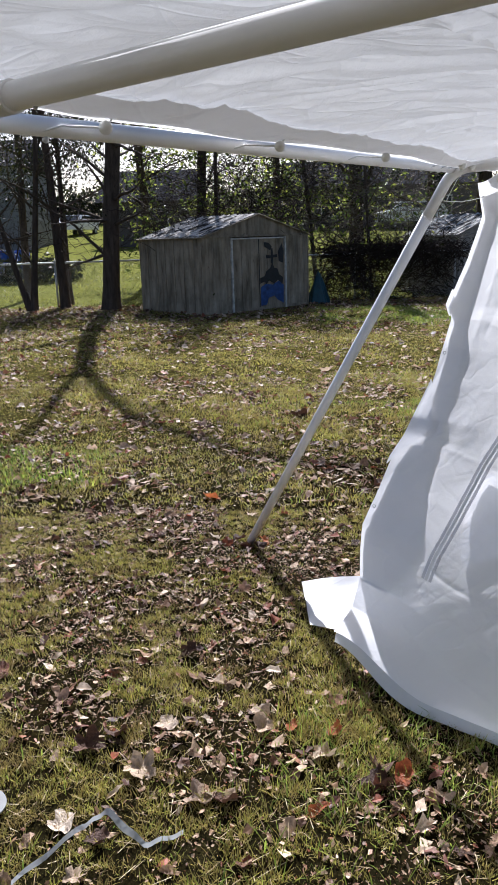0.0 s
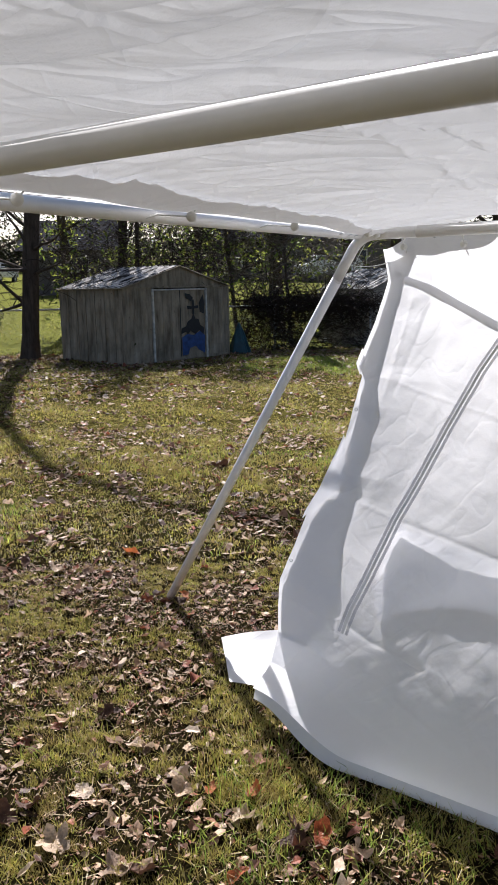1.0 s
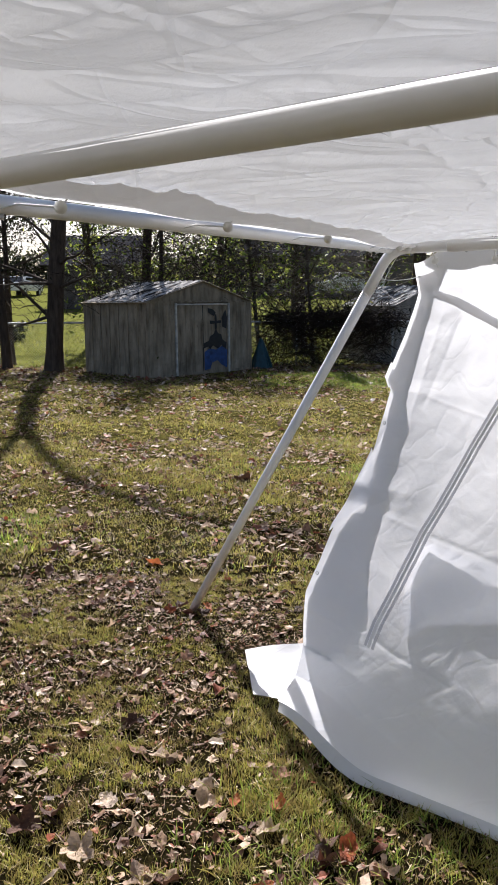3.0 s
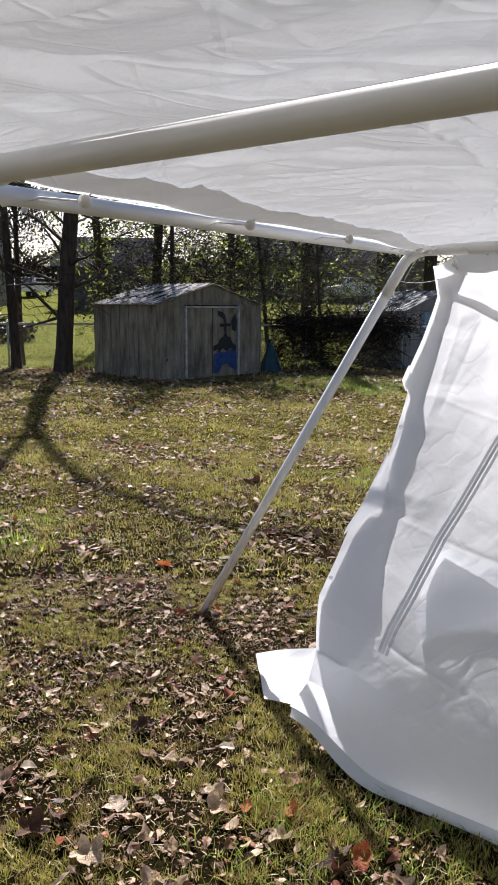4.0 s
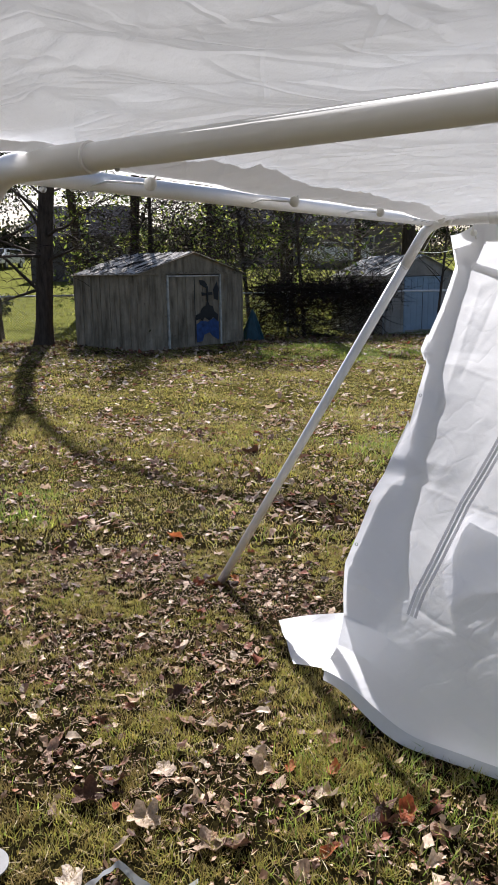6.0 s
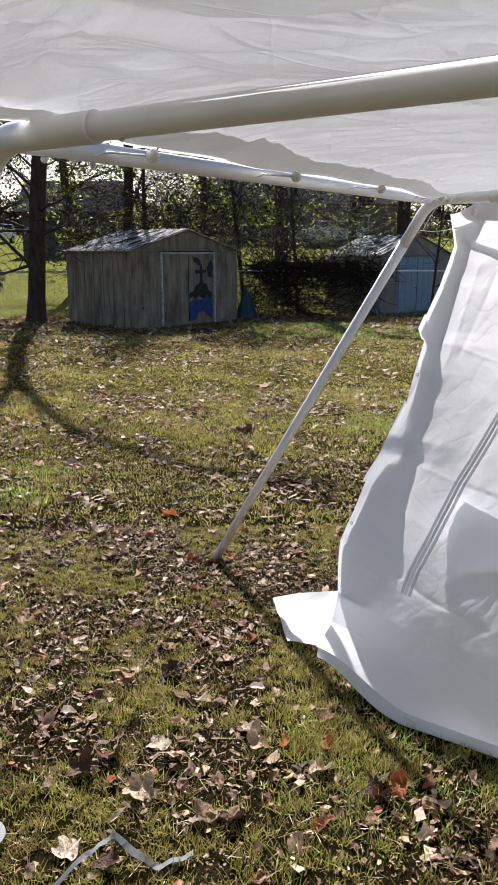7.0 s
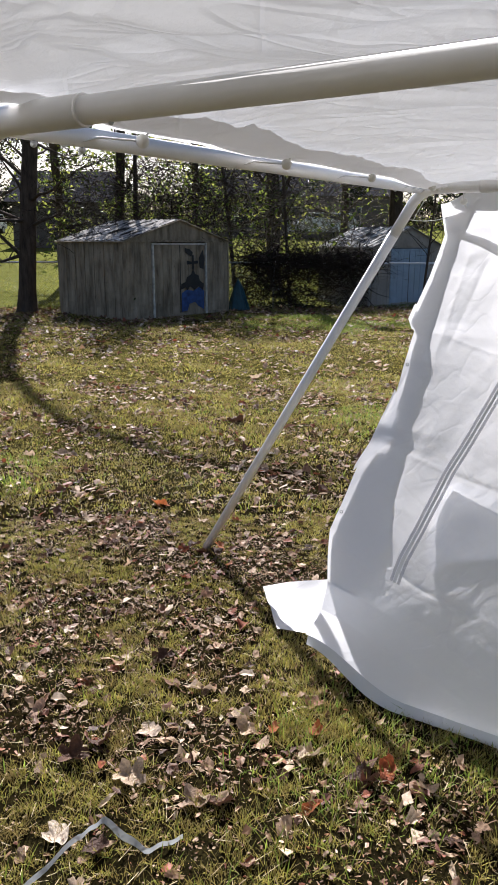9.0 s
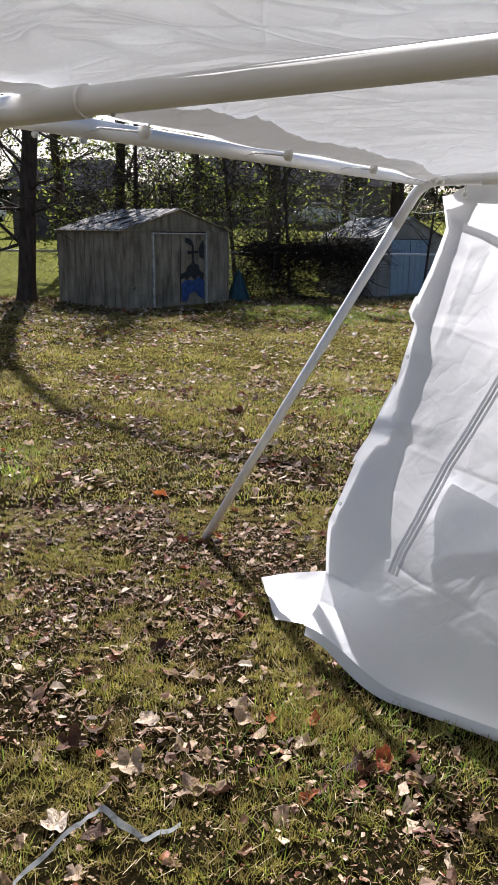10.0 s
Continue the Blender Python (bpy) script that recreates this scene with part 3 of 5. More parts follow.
# ---- tent frame ----
ELBOW = Vector((-0.40, 1.69, 1.760))      # where the rafter turns down into the leg
EAVE = Vector((0.638, 0.770, 0.0))        # along the eave
IN = Vector((0.770, -0.638, 0.0))         # from the eave inwards
BAY = 1.94
R = 0.0215
CORNER = ELBOW + EAVE * BAY
WALL_TOP = Vector((0.918, 3.281, 0.0))   # where the end wall's upper corner is tied
FOOT = Vector((0.05, 4.00, 0.02))


def arc(p0, p1, p2, n=9, cut=0.09):
    """Points of a bent pipe: straight, a smooth bend at p1, straight."""
    a, b = (p0 - p1).normalized(), (p2 - p1).normalized()
    out = [p0]
    for k in range(n + 1):
        t = k / n
        out.append((p1 + a * cut) * (1 - t) ** 2 + p1 * 2 * t * (1 - t) + (p1 + b * cut) * t * t)
    return out + [p2]


frame_thing = thing("canopy_tent", "half-built canopy tent of white powder-coated steel pipes", "canopy tent")
down = (FOOT - CORNER).normalized()
part("eave_pipe", tube("eave_pipe", [ELBOW - EAVE * 2.2, ELBOW - EAVE * 0.01], R * 0.90, M_PIPE), frame_thing)
part("eave_pipe", tube("eave_pipe", [ELBOW + EAVE * 0.01, CORNER], R * 0.88, M_PIPE), frame_thing)
for base, leg_len in ((ELBOW, 0.20), (CORNER, None)):
    bend = base - IN * (0.010 if leg_len else 0.0)
    fat = R * (1.16 if leg_len else 0.955)
    elbow = part("elbow", tube("elbow", arc(base + IN * 0.235, bend, bend + down * 0.20, cut=0.070), fat, M_PIPE, 24), frame_thing)
    part("rafter", tube("rafter", [base + IN * 0.225, base + IN * 2.6], R, M_PIPE, 24), frame_thing)
    part("collar", tube("collar", [base + IN * 0.232, base + IN * 0.2365], fat * 1.008, M_PIPE, 24), elbow)
    part("screw", ball("screw", 0.0045, base + IN * 0.29 + Vector((0, 0, -R)), M_GALV, 8), elbow)
    if leg_len:
        side = down.cross(EAVE).normalized()
        part("button_hole", ball("button_hole", 0.007, bend + down * 0.165 - EAVE * (fat * 0.93) + side * 0.004, M_BLACKHOLE, 10), elbow)
part("leg", tube("leg", [CORNER + down * 0.19, FOOT], R * 0.955, M_PIPE, 24), frame_thing)
part("foot_plate", tube("foot_plate", [FOOT + Vector((0, 0, -0.030)), FOOT + Vector((0, 0, -0.024))], 0.045, M_PLATE, 24), frame_thing)
for s in (0.10, 0.22):
    part("eye_bolt", ball("eye_bolt", 0.007, ELBOW + EAVE * s + Vector((0, 0, -R * 1.1)), M_GALV, 8), frame_thing)

# ---- roof cover ----
def roof_z(s, u):
    z = 1.788 + 0.014 * np.clip((u - 0.05) / 0.25, 0, 1) + 0.016 * np.sin(np.pi * np.clip(s / BAY, -1, 1.02)) ** 2
    loose = 0.04 + 1.46 * np.clip((u - 0.06) / 0.35, 0, 1)
    lean = 0.45 * np.clip((s + 0.1) / 0.5, 0, 1)          # the wrinkles run inwards, aslant in the far bay
    a, b = u + lean * s, s - lean * u
    w = 0.009 * ridge(1.0 * a, 5.0 * b, 1) ** 3 + 0.011 * ridge(1.1 * a + 7, 9.0 * b, 2) ** 3 + 0.008 * ridge(1.7 * a + 2, 17.0 * b, 3) ** 2 + 0.0035 * ridge(3 * a, 34 * b, 4)
    w = w + 0.012 * lines(1.1 * a + 4, 4.4 * b, 21, 0.12) + 0.008 * lines(1.7 * a, 8.0 * b + 3, 22, 0.12) + 0.005 * vnoise(3 * s, 3 * u, 25)
    w = w + 0.006 * lines(0.8 * s + 0.7 * u, 1.1 * u - 0.5 * s + 3, 23, 0.12) + 0.0015 * ridge(11 * s, 9 * u, 5)
    # pressed packing creases, a grid over the sheet
    w = w - 0.0065 * np.exp(-np.abs(s + 0.285 + 0.03 * np.sin(5 * u)) / 0.012) - 0.0055 * np.exp(-np.abs(s + 0.215 - 0.08 * (u - 0.8)) / 0.010)
    w = w - 0.005 * np.exp(-np.abs(u - 0.84 - 0.04 * s) / 0.009) + 0.004 * crease(s + 0.3, 0.62, 0.009) + 0.004 * crease(u + 0.30, 0.57, 0.010)
    w = w - 0.005 * np.exp(-np.abs(u - 0.78 + 0.14 * (s - 0.4)) / 0.009) * np.clip(s * 4, 0, 1)
    # gathered folds fan out from the tie beside the elbow
    r, t = np.hypot(s + 0.22, u - 0.30), np.arctan2(s + 0.22, u - 0.30)
    w = w + 0.007 * np.clip(1 - r / 0.8, 0, 1) * np.clip(r / 0.1, 0, 1) * np.abs(np.sin(4.5 * t + 0.6 * r))
    z = z + loose * w + 0.018 * np.clip((0.75 - s) / 0.75, 0, 1) * np.clip(1.3 - u / 0.5, 0, 1)
    return z - 0.022


def roof_edge(s):
    return 0.055 + 0.012 * np.sin(5.5 * s) + 0.008 * np.sin(13 * s + 1) + 0.035 * np.clip((0.6 - s) / 0.6, 0, 1)


ss, tt = np.linspace(-2.2, BAY + 0.20, 420), np.linspace(0, 1, 380)
S, T = np.meshgrid(ss, tt, indexing='ij')
U = roof_edge(S) * (1 - T) + 2.6 * T
Z = roof_z(S, U)
P = np.array(ELBOW)[None, None, :] * np.array((1, 1, 0)) + S[..., None] * np.array(EAVE) + U[..., None] * np.array(IN)
P[..., 2] = Z
roof = thing("canopy_roof_cover", "white woven plastic canopy roof sheet stretched over the pipes", "canopy roof")
part("sheet", mesh_of("roof_sheet", P.reshape(-1, 3), grid_faces(len(ss), len(tt)), M_ROOF, smooth=True), roof)
tb = np.linspace(0, 1, 14)
S, T = np.meshgrid(ss, tb, indexing='ij')
wide = 0.135 + 0.010 * np.sin(4 * S) + 0.004 * np.sin(9 * S + 2) - 0.07 * np.clip((S - 1.1) / 0.8, 0, 1) - 0.075 * np.clip((0.3 - S) / 0.3, 0, 1)
U = roof_edge(S) - 0.012 + T * wide
P = np.array(ELBOW)[None, None, :] * np.array((1, 1, 0)) + S[..., None] * np.array(EAVE) + U[..., None] * np.array(IN)
P[..., 2] = roof_z(S, U) - 0.011 - 0.006 * np.sin(np.pi * T)
part("edge_hem", mesh_of("edge_hem", P.reshape(-1, 3), grid_faces(len(ss), len(tb)), M_HEM, smooth=True), roof, "doubled hem along the sheet's edge")

for k, s in enumerate((-0.62, 0.30, 0.84, 1.335, 1.83, 1.90, 1.95)):
    b = thing("ball_bungee", "white ball bungee tying the roof sheet to the pipe", "ball bungee", "ball bungees on the eave")
    c = ELBOW + EAVE * s + IN * 0.085 + Vector((0, 0, -0.005))
    part("ball", ball("ball", 0.0135, c, M_BALL), b)
    e0 = ELBOW + EAVE * (s - 0.13)
    part("cord", tube("cord", [c, ELBOW + EAVE * (s - 0.06) + IN * (R + 0.004), e0 + Vector((0, 0, -R)), e0 - IN * (R + 0.003)], 0.0022, M_CORD, 8), b)
    part("upper_cord", tube("upper_cord", [c, c + EAVE * 0.02 + Vector((0, 0, 0.02)), c + EAVE * 0.05 + IN * 0.01 + Vector((0, 0, 0.032))], 0.0022, M_CORD, 8), b)

for u in (0.13, 0.36, 0.62, 0.95):
    b = thing("ball_bungee", "white ball bungee tying the end wall to the rafter", "ball bungee", "ball bungees on the end rafter")
    c = CORNER + IN * u + EAVE * 0.10 + Vector((0, 0, -0.045))
    part("ball", ball("ball", 0.0135, c, M_BALL), b)
    part("cord", tube("cord", [c + EAVE * 0.03 + Vector((0, 0, -0.02)), c, CORNER + IN * (u + 0.02) + EAVE * (R + 0.004), CORNER + IN * (u + 0.02) + Vector((0, 0, R + 0.004))], 0.0022, M_CORD, 8), b)


def sag_cord(a, b, drop, label):
    pts = [Vector(a).lerp(Vector(b), t) - Vector((0, 0, drop * 4 * t * (1 - t))) for t in np.linspace(0, 1, 12)]
    tagged(new("cord", tube("cord", pts, 0.0013, M_CORD, 6)), label, "cord")


leg_at = CORNER + down * 0.13 + IN * 0.02
sag_cord(leg_at, WALL_TOP + IN * 0.06 + Vector((0, 0, 1.66)), 0.01, "thin white cord tied from the leg to the end wall")
sag_cord(CORNER + IN * 0.03 + Vector((0, 0, -R)), CORNER + IN * 0.025 + down * 0.10 + Vector((0, 0, -0.03)), -0.006, "loose white cord end hanging from the corner")

# ---- end wall sheet ----
VK = [0, 0.15, 0.30, 0.62, 0.78, 0.86, 0.93, 1.0]
ZK = [1.722, 1.48, 1.22, 0.62, 0.34, 0.225, 0.13, 0.044]
OM = [-0.012, -0.02, -0.06, -0.30, -0.48, -0.57, -0.66, -0.765]      # away from the free edge
# the free edge: along the rafter, out from it, height
EDGE_V = [0, 0.065, 0.175, 0.275, 0.305, 0.365, 0.435, 0.505, 0.545, 0.595, 0.665, 0.745, 0.8, 0.86, 0.93, 1.0]
EDGE_U = [0.018, 0.043, -0.004, -0.068, -0.043, -0.061, -0.068, -0.099, -0.105, -0.141, -0.161, -0.192, -0.183, -0.164, -0.134, -0.133]
EDGE_O = [0.033, 0.03, 0.02, 0.0, -0.01, -0.04, -0.1, -0.17, -0.22, -0.27, -0.34, -0.4, -0.43, -0.46, -0.56, -0.685]
EDGE_Z = [1.711, 1.597, 1.436, 1.264, 1.216, 1.105, 0.976, 0.849, 0.79, 0.705, 0.582, 0.455, 0.361, 0.259, 0.18, 0.135]
# pressed creases: from (u, v) to (u, v), height, half width
CREASES = ((-0.185, 0.78, 0.025, 0.785, 0.010, 0.008), (0.025, 0.785, 0.115, 0.765, -0.008, 0.006), (0.11, 0.765, 0.46, 0.813, 0.010, 0.008), (-0.145, 0.875, 0.14, 0.805, 0.008, 0.007),
           (0.04, 0.555, 0.225, 0.565, -0.006, 0.006), (0.225, 0.565, 0.80, 0.62, 0.010, 0.006), (0.11, 0.308, 0.80, 0.395, -0.006, 0.005), (0.50, 0.62, 0.42, 0.79, 0.010, 0.010),
           (0.16, 0.11, 0.06, 0.36, -0.008, 0.012), (0.24, 0.13, 0.11, 0.34, 0.010, 0.014), (-0.04, 0.385, -0.10, 0.51, 0.010, 0.007), (0.36, 0.87, 0.62, 0.93, 0.008, 0.010), (0.08, 0.90, 0.5, 0.965, -0.006, 0.008))


def crease_line(u, v, a, b, c, d, amp, width):
    """A straight pressed fold between two places of the sheet, fading at its ends."""
    x, y, ex, ey = u - a, 1.7 * (v - b), c - a, 1.7 * (d - b)
    L = math.hypot(ex, ey)
    t = (x * ex + y * ey) / L
    q = (y * ex - x * ey) / L
    ends = np.clip(t / 0.03, 0, 1) * np.clip((L - t) / 0.03, 0, 1)
    return amp * ends * np.exp(-np.abs(q) / width)


def wall_point(u, v, lift=0.0):
    """The sheet's place, u along the end rafter and v from its top (0) to its hem (1)."""
    u, v = np.asarray(u, float), np.asarray(v, float)
    near = np.clip(1 - (u - np.interp(v, EDGE_V, EDGE_U)) / np.interp(v, [0, 0.12, 0.5], [0.17, 0.30, 0.44]), 0, 1)
    near = near * near * (3 - 2 * near)
    z = spline(VK, ZK, v) + 0.042 * np.clip(1 - v / 0.12, 0, 1)
    z = z * (1 - near) + np.interp(v, EDGE_V, EDGE_Z) * near
    off = spline(VK, OM, v) * (1 - near) + np.interp(v, EDGE_V, EDGE_O) * near
    mid = np.clip(v / 0.12, 0, 1) * np.clip((1 - v) / 0.08, 0.25, 1)
    h = 1.7 * v
    a, b = 0.8 * u + 0.6 * h, -0.6 * u + 0.8 * h
    off = off + 0.45 * mid * (folds(u, h, 51, ((0.012, 0.61, 25), (0.012, 0.43, 100), (0.012, 0.37, -38), (0.010, 0.23, 62), (0.007, 0.19, 8), (0.005, 0.11, -70))) - 0.02)
    off = off + mid * (0.004 * ridge(4.0 * a, 3.0 * b + 5, 13) + 0.0010 * ridge(24 * a, 19 * b, 15))
    for row in CREASES:
        off = off - 0.32 * crease_line(u, v, *row)
    off = off - lift
    p = np.array(WALL_TOP) + u[..., None] * np.array(IN) + off[..., None] * np.array(EAVE)
    p[..., 2] = z + lift * 0.4
    return p


def wall_strip(name, u0, u1, v0, v1, nu, nv, mat, lift, parent, label=""):
    """A piece of sheet that follows the wall; u0, u1 are functions of v."""
    vv, tt = np.linspace(v0, v1, nv), np.linspace(0, 1, nu)
    V, T = np.meshgrid(vv, tt, indexing='ij')
    U = u0(V) * (1 - T) + u1(V) * T
    P = wall_point(U, V, lift)
    return part(name, mesh_of(name, P.reshape(-1, 3), grid_faces(nv, nu), mat, smooth=True), parent, label)


def wall_piece(name, u0, u1, v0, v1, nu, nv, mat, lift, parent, label=""):
    """The same with v0, v1 as functions of u."""
    uu, tt = np.linspace(u0, u1, nu), np.linspace(0, 1, nv)
    U, T = np.meshgrid(uu, tt, indexing='ij')
    P = wall_point(U, v0(U) * (1 - T) + v1(U) * T, lift)
    return part(name, mesh_of(name, P.reshape(-1, 3), grid_faces(nu, nv), mat, smooth=True), parent, label)


def w_left(v):
    return np.interp(v, EDGE_V, EDGE_U)


def w_fold(v):
    return np.interp(v, [0.0, 0.075, 0.225, 0.315, 0.365, 0.485, 0.565, 0.63, 0.74, 0.81, 0.87], [0.20, 0.10, 0.050, 0.020, 0.045, 0.015, 0.030, 0.025, 0.065, 0.030, -0.03])


def zip_u(v):
    return np.interp(v, [0.10, 0.275, 0.39, 0.565, 0.66, 0.74, 0.79], [0.63, 0.45, 0.355, 0.225, 0.175, 0.135, 0.125])


wall = thing("canopy_end_wall", "white woven plastic end wall sheet hanging from the canopy frame", "canopy wall")
wall_strip("sheet", w_left, lambda v: 1.6 + 0 * v, 0, 1, 240, 300, M_WALL, 0.0, wall)
wall_strip("folded_edge", lambda v: w_left(v) + 0.004, w_fold, 0.02, 0.87, 16, 160, M_THICKSHADE, -0.008, wall, "edge of the sheet folded back double")
# hidden layer cut to a shadow patch's outline, keeping sun off the sheet
wall_piece("door_flap", 0.20, 1.2, lambda u: np.interp(u, [0.20, 0.23, 0.55, 1.2], [0.63, 0.578, 0.605, 0.66]), lambda u: np.interp(u, [0.20, 0.25, 0.315, 0.37, 0.46, 0.56, 0.75, 1.2], [0.705, 0.752, 0.722, 0.712, 0.70, 0.69, 0.70, 0.72]), 60, 14, M_WALL, -0.010, wall, "added sheet piece behind the wall that shades a dark patch")
hu = np.linspace(float(w_left(1.0)) + 0.01, 1.6, 90)
top_edge = wall_point(hu, np.ones_like(hu))
low_edge = top_edge - np.array(EAVE) * (0.016 + 0.006 * np.sin(9 * hu))[:, None]
low_edge[:, 2] = np.maximum(top_edge[:, 2] - 0.040 - 0.006 * np.sin(14 * hu), 0.008)
under = low_edge + np.array(EAVE) * 0.05
# the turned-down hem's shade is in its grey colour
part("bottom_hem", mesh_of("bottom_hem", np.concatenate([top_edge, low_edge, under]), [(k + r * 90, k + 1 + r * 90, k + 1 + (r + 1) * 90, k + (r + 1) * 90) for r in (0, 1) for k in range(89)], M_THICKSHADE, smooth=False), wall, "heavy doubled bottom hem turned down, greyed for shade")
wall_strip("turned_edge", lambda v: w_left(v) - 0.004, lambda v: w_left(v) + 0.095 * np.clip(1 - np.abs(v - 0.52) / 0.09, 0, 1), 0.43, 0.61, 8, 30, M_WALL, 0.014, wall, "corner of the edge turned over to the light")
wall_strip("turned_edge", lambda v: w_left(v) - 0.005, lambda v: w_left(v) + 0.035 * np.clip(1 - np.abs(v - 0.27) / 0.03, 0, 1), 0.24, 0.30, 6, 20, M_WALL, 0.006, wall, "small dog-ear turned over at the edge")
for v in (0.375, 0.70):
    c = wall_point(np.array([w_left(v) + 0.016]), np.array([v]), 0.003)[0]
    ring = [Vector(c) + (IN * math.cos(t) + Vector((0, 0, math.sin(t)))) * 0.006 for t in np.linspace(0, 2 * math.pi, 17)]
    part("eyelet", tube("eyelet", ring, 0.0016, M_GALV, 6, False), wall, "metal eyelet in the sheet's edge")
for d in (-0.020, 0.012):
    wall_strip("zip_tape", lambda v: zip_u(v) + d, lambda v: zip_u(v) + d + 0.012, 0.14, 0.79, 4, 120, M_BAND, 0.004, wall, "grey zip tape sewn down the door opening")
wall_strip("zip", lambda v: zip_u(v) - 0.004, lambda v: zip_u(v) + 0.008, 0.14, 0.79, 3, 120, M_BALL, 0.007, wall, "white plastic zip")
# added strip that darkens the sheet like a frame pipe's cast shadow
wall_piece("reinforcing_band", 0.07, 1.6, lambda u: np.interp(u, [0.07, 0.095, 0.255, 0.44, 1.6], [0.044, 0.051, 0.096, 0.151, 0.48]), lambda u: np.interp(u, [0.07, 0.095, 0.255, 0.44, 1.6], [0.060, 0.069, 0.116, 0.172, 0.50]), 80, 4, M_BAND, -0.008, wall, "grey strip behind the sheet standing in for a frame pipe's shadow")


def flap():
    nu, nv = 26, 26
    A, B, C_, D = Vector((0.29, 3.49, 0.015)), Vector((0.305, 3.09, 0.010)), Vector((0.80, 2.80, 0.06)), Vector((0.62, 3.30, 0.14))
    v = []
    for i in range(nu):
        for j in range(nv):
            a, b = i / (nu - 1), j / (nv - 1)
            p = (A * (1 - b) + B * b) * (1 - a) + (D * (1 - b) + C_ * b) * a
            p.z += 0.010 * math.sin(9 * a + 2 * b) * math.sin(math.pi * b) + 0.006 * math.sin(14 * b + 5 * a) + 0.012
            v.append(p)
    return mesh_of("ground_flap", v, grid_faces(nu, nv), M_WALL, smooth=True)


part("ground_flap", flap(), wall, "corner of the sheet lying on the grass")


# ---- loose things by the camera ----
STRIP = [(-0.505, 1.82), (-0.375, 2.005), (-0.310, 2.04), (-0.190, 1.94), (-0.095, 1.98)]


def torn_strip():
    """A strip of clear plastic film, bent twice."""
    pts = STRIP
    v, n = [], 40
    for i in range(n):
        t = i / (n - 1) * 4
        k = min(int(t), 3)
        x, y = (pts[k][a] * (1 - t + k) + pts[k + 1][a] * (t - k) for a in (0, 1))
        w = 0.0022 + 0.007 * math.exp(-((t - 0.6) / 0.5) ** 2) + 0.006 * math.exp(-((t - 2.4) / 0.5) ** 2)
        z = 0.018 + 0.02 * math.exp(-((t - 2) / 0.5) ** 2) + 0.004 * math.sin(i)
        v += [(x - w * 0.3, y - w, z), (x + w * 0.3, y + w, z + 0.012)]
    return mesh_of("plastic_strip", v, [(2 * i, 2 * i + 1, 2 * i + 3, 2 * i + 2) for i in range(n - 1)], M_FILM, smooth=True)


M_FILM = fabric("clear_film", (0.40, 0.42, 0.44), 0.5)
tagged(new("plastic_strip", torn_strip()), "torn strip of clear plastic film lying on the grass", "plastic strip")
foot = thing("foot_plate", "white round steel foot plate with bolt holes on the grass", "foot plate", at=(-0.70, 2.08, 0.05), turn=0)
foot.matrix_basis = pose(-0.668, 2.100, 0.020, 6, 4, 20)
part("plate", tube("plate", [(0, 0, -0.003), (0, 0, 0.003)], 0.058, M_PLATE, 40), foot)
for hx, hy, r in ((-0.022, 0.026, 0.004), (0.030, 0.022, 0.004), (0.002, -0.006, 0.006)):
    part("bolt_hole", tube("bolt_hole", [(hx, hy, 0.0), (hx, hy, 0.0036)], r, M_BLACKHOLE, 12), foot)


# ---- sheds ----
def ribbed(name, length, height, mat, pitch=0.19, depth=0.012, slope=None):
    """A ribbed sheet-metal panel along x, standing in z; slope gives the top edge."""
    v, f = [], []
    x = 0.0
    xs = []
    while x < length:
        xs += [(x, 0), (min(x + pitch * 0.42, length), 0), (min(x + pitch * 0.5, length), depth), (min(x + pitch * 0.92, length), depth)]
        x += pitch
    xs.append((length, 0))
    for px, py in xs:
        v += [(px, -py, 0), (px, -py, slope(px) if slope else height)]
    for i in range(len(xs) - 1):
        f.append((2 * i, 2 * i + 2, 2 * i + 3, 2 * i + 1))
    return mesh_of(name, v, f, mat)


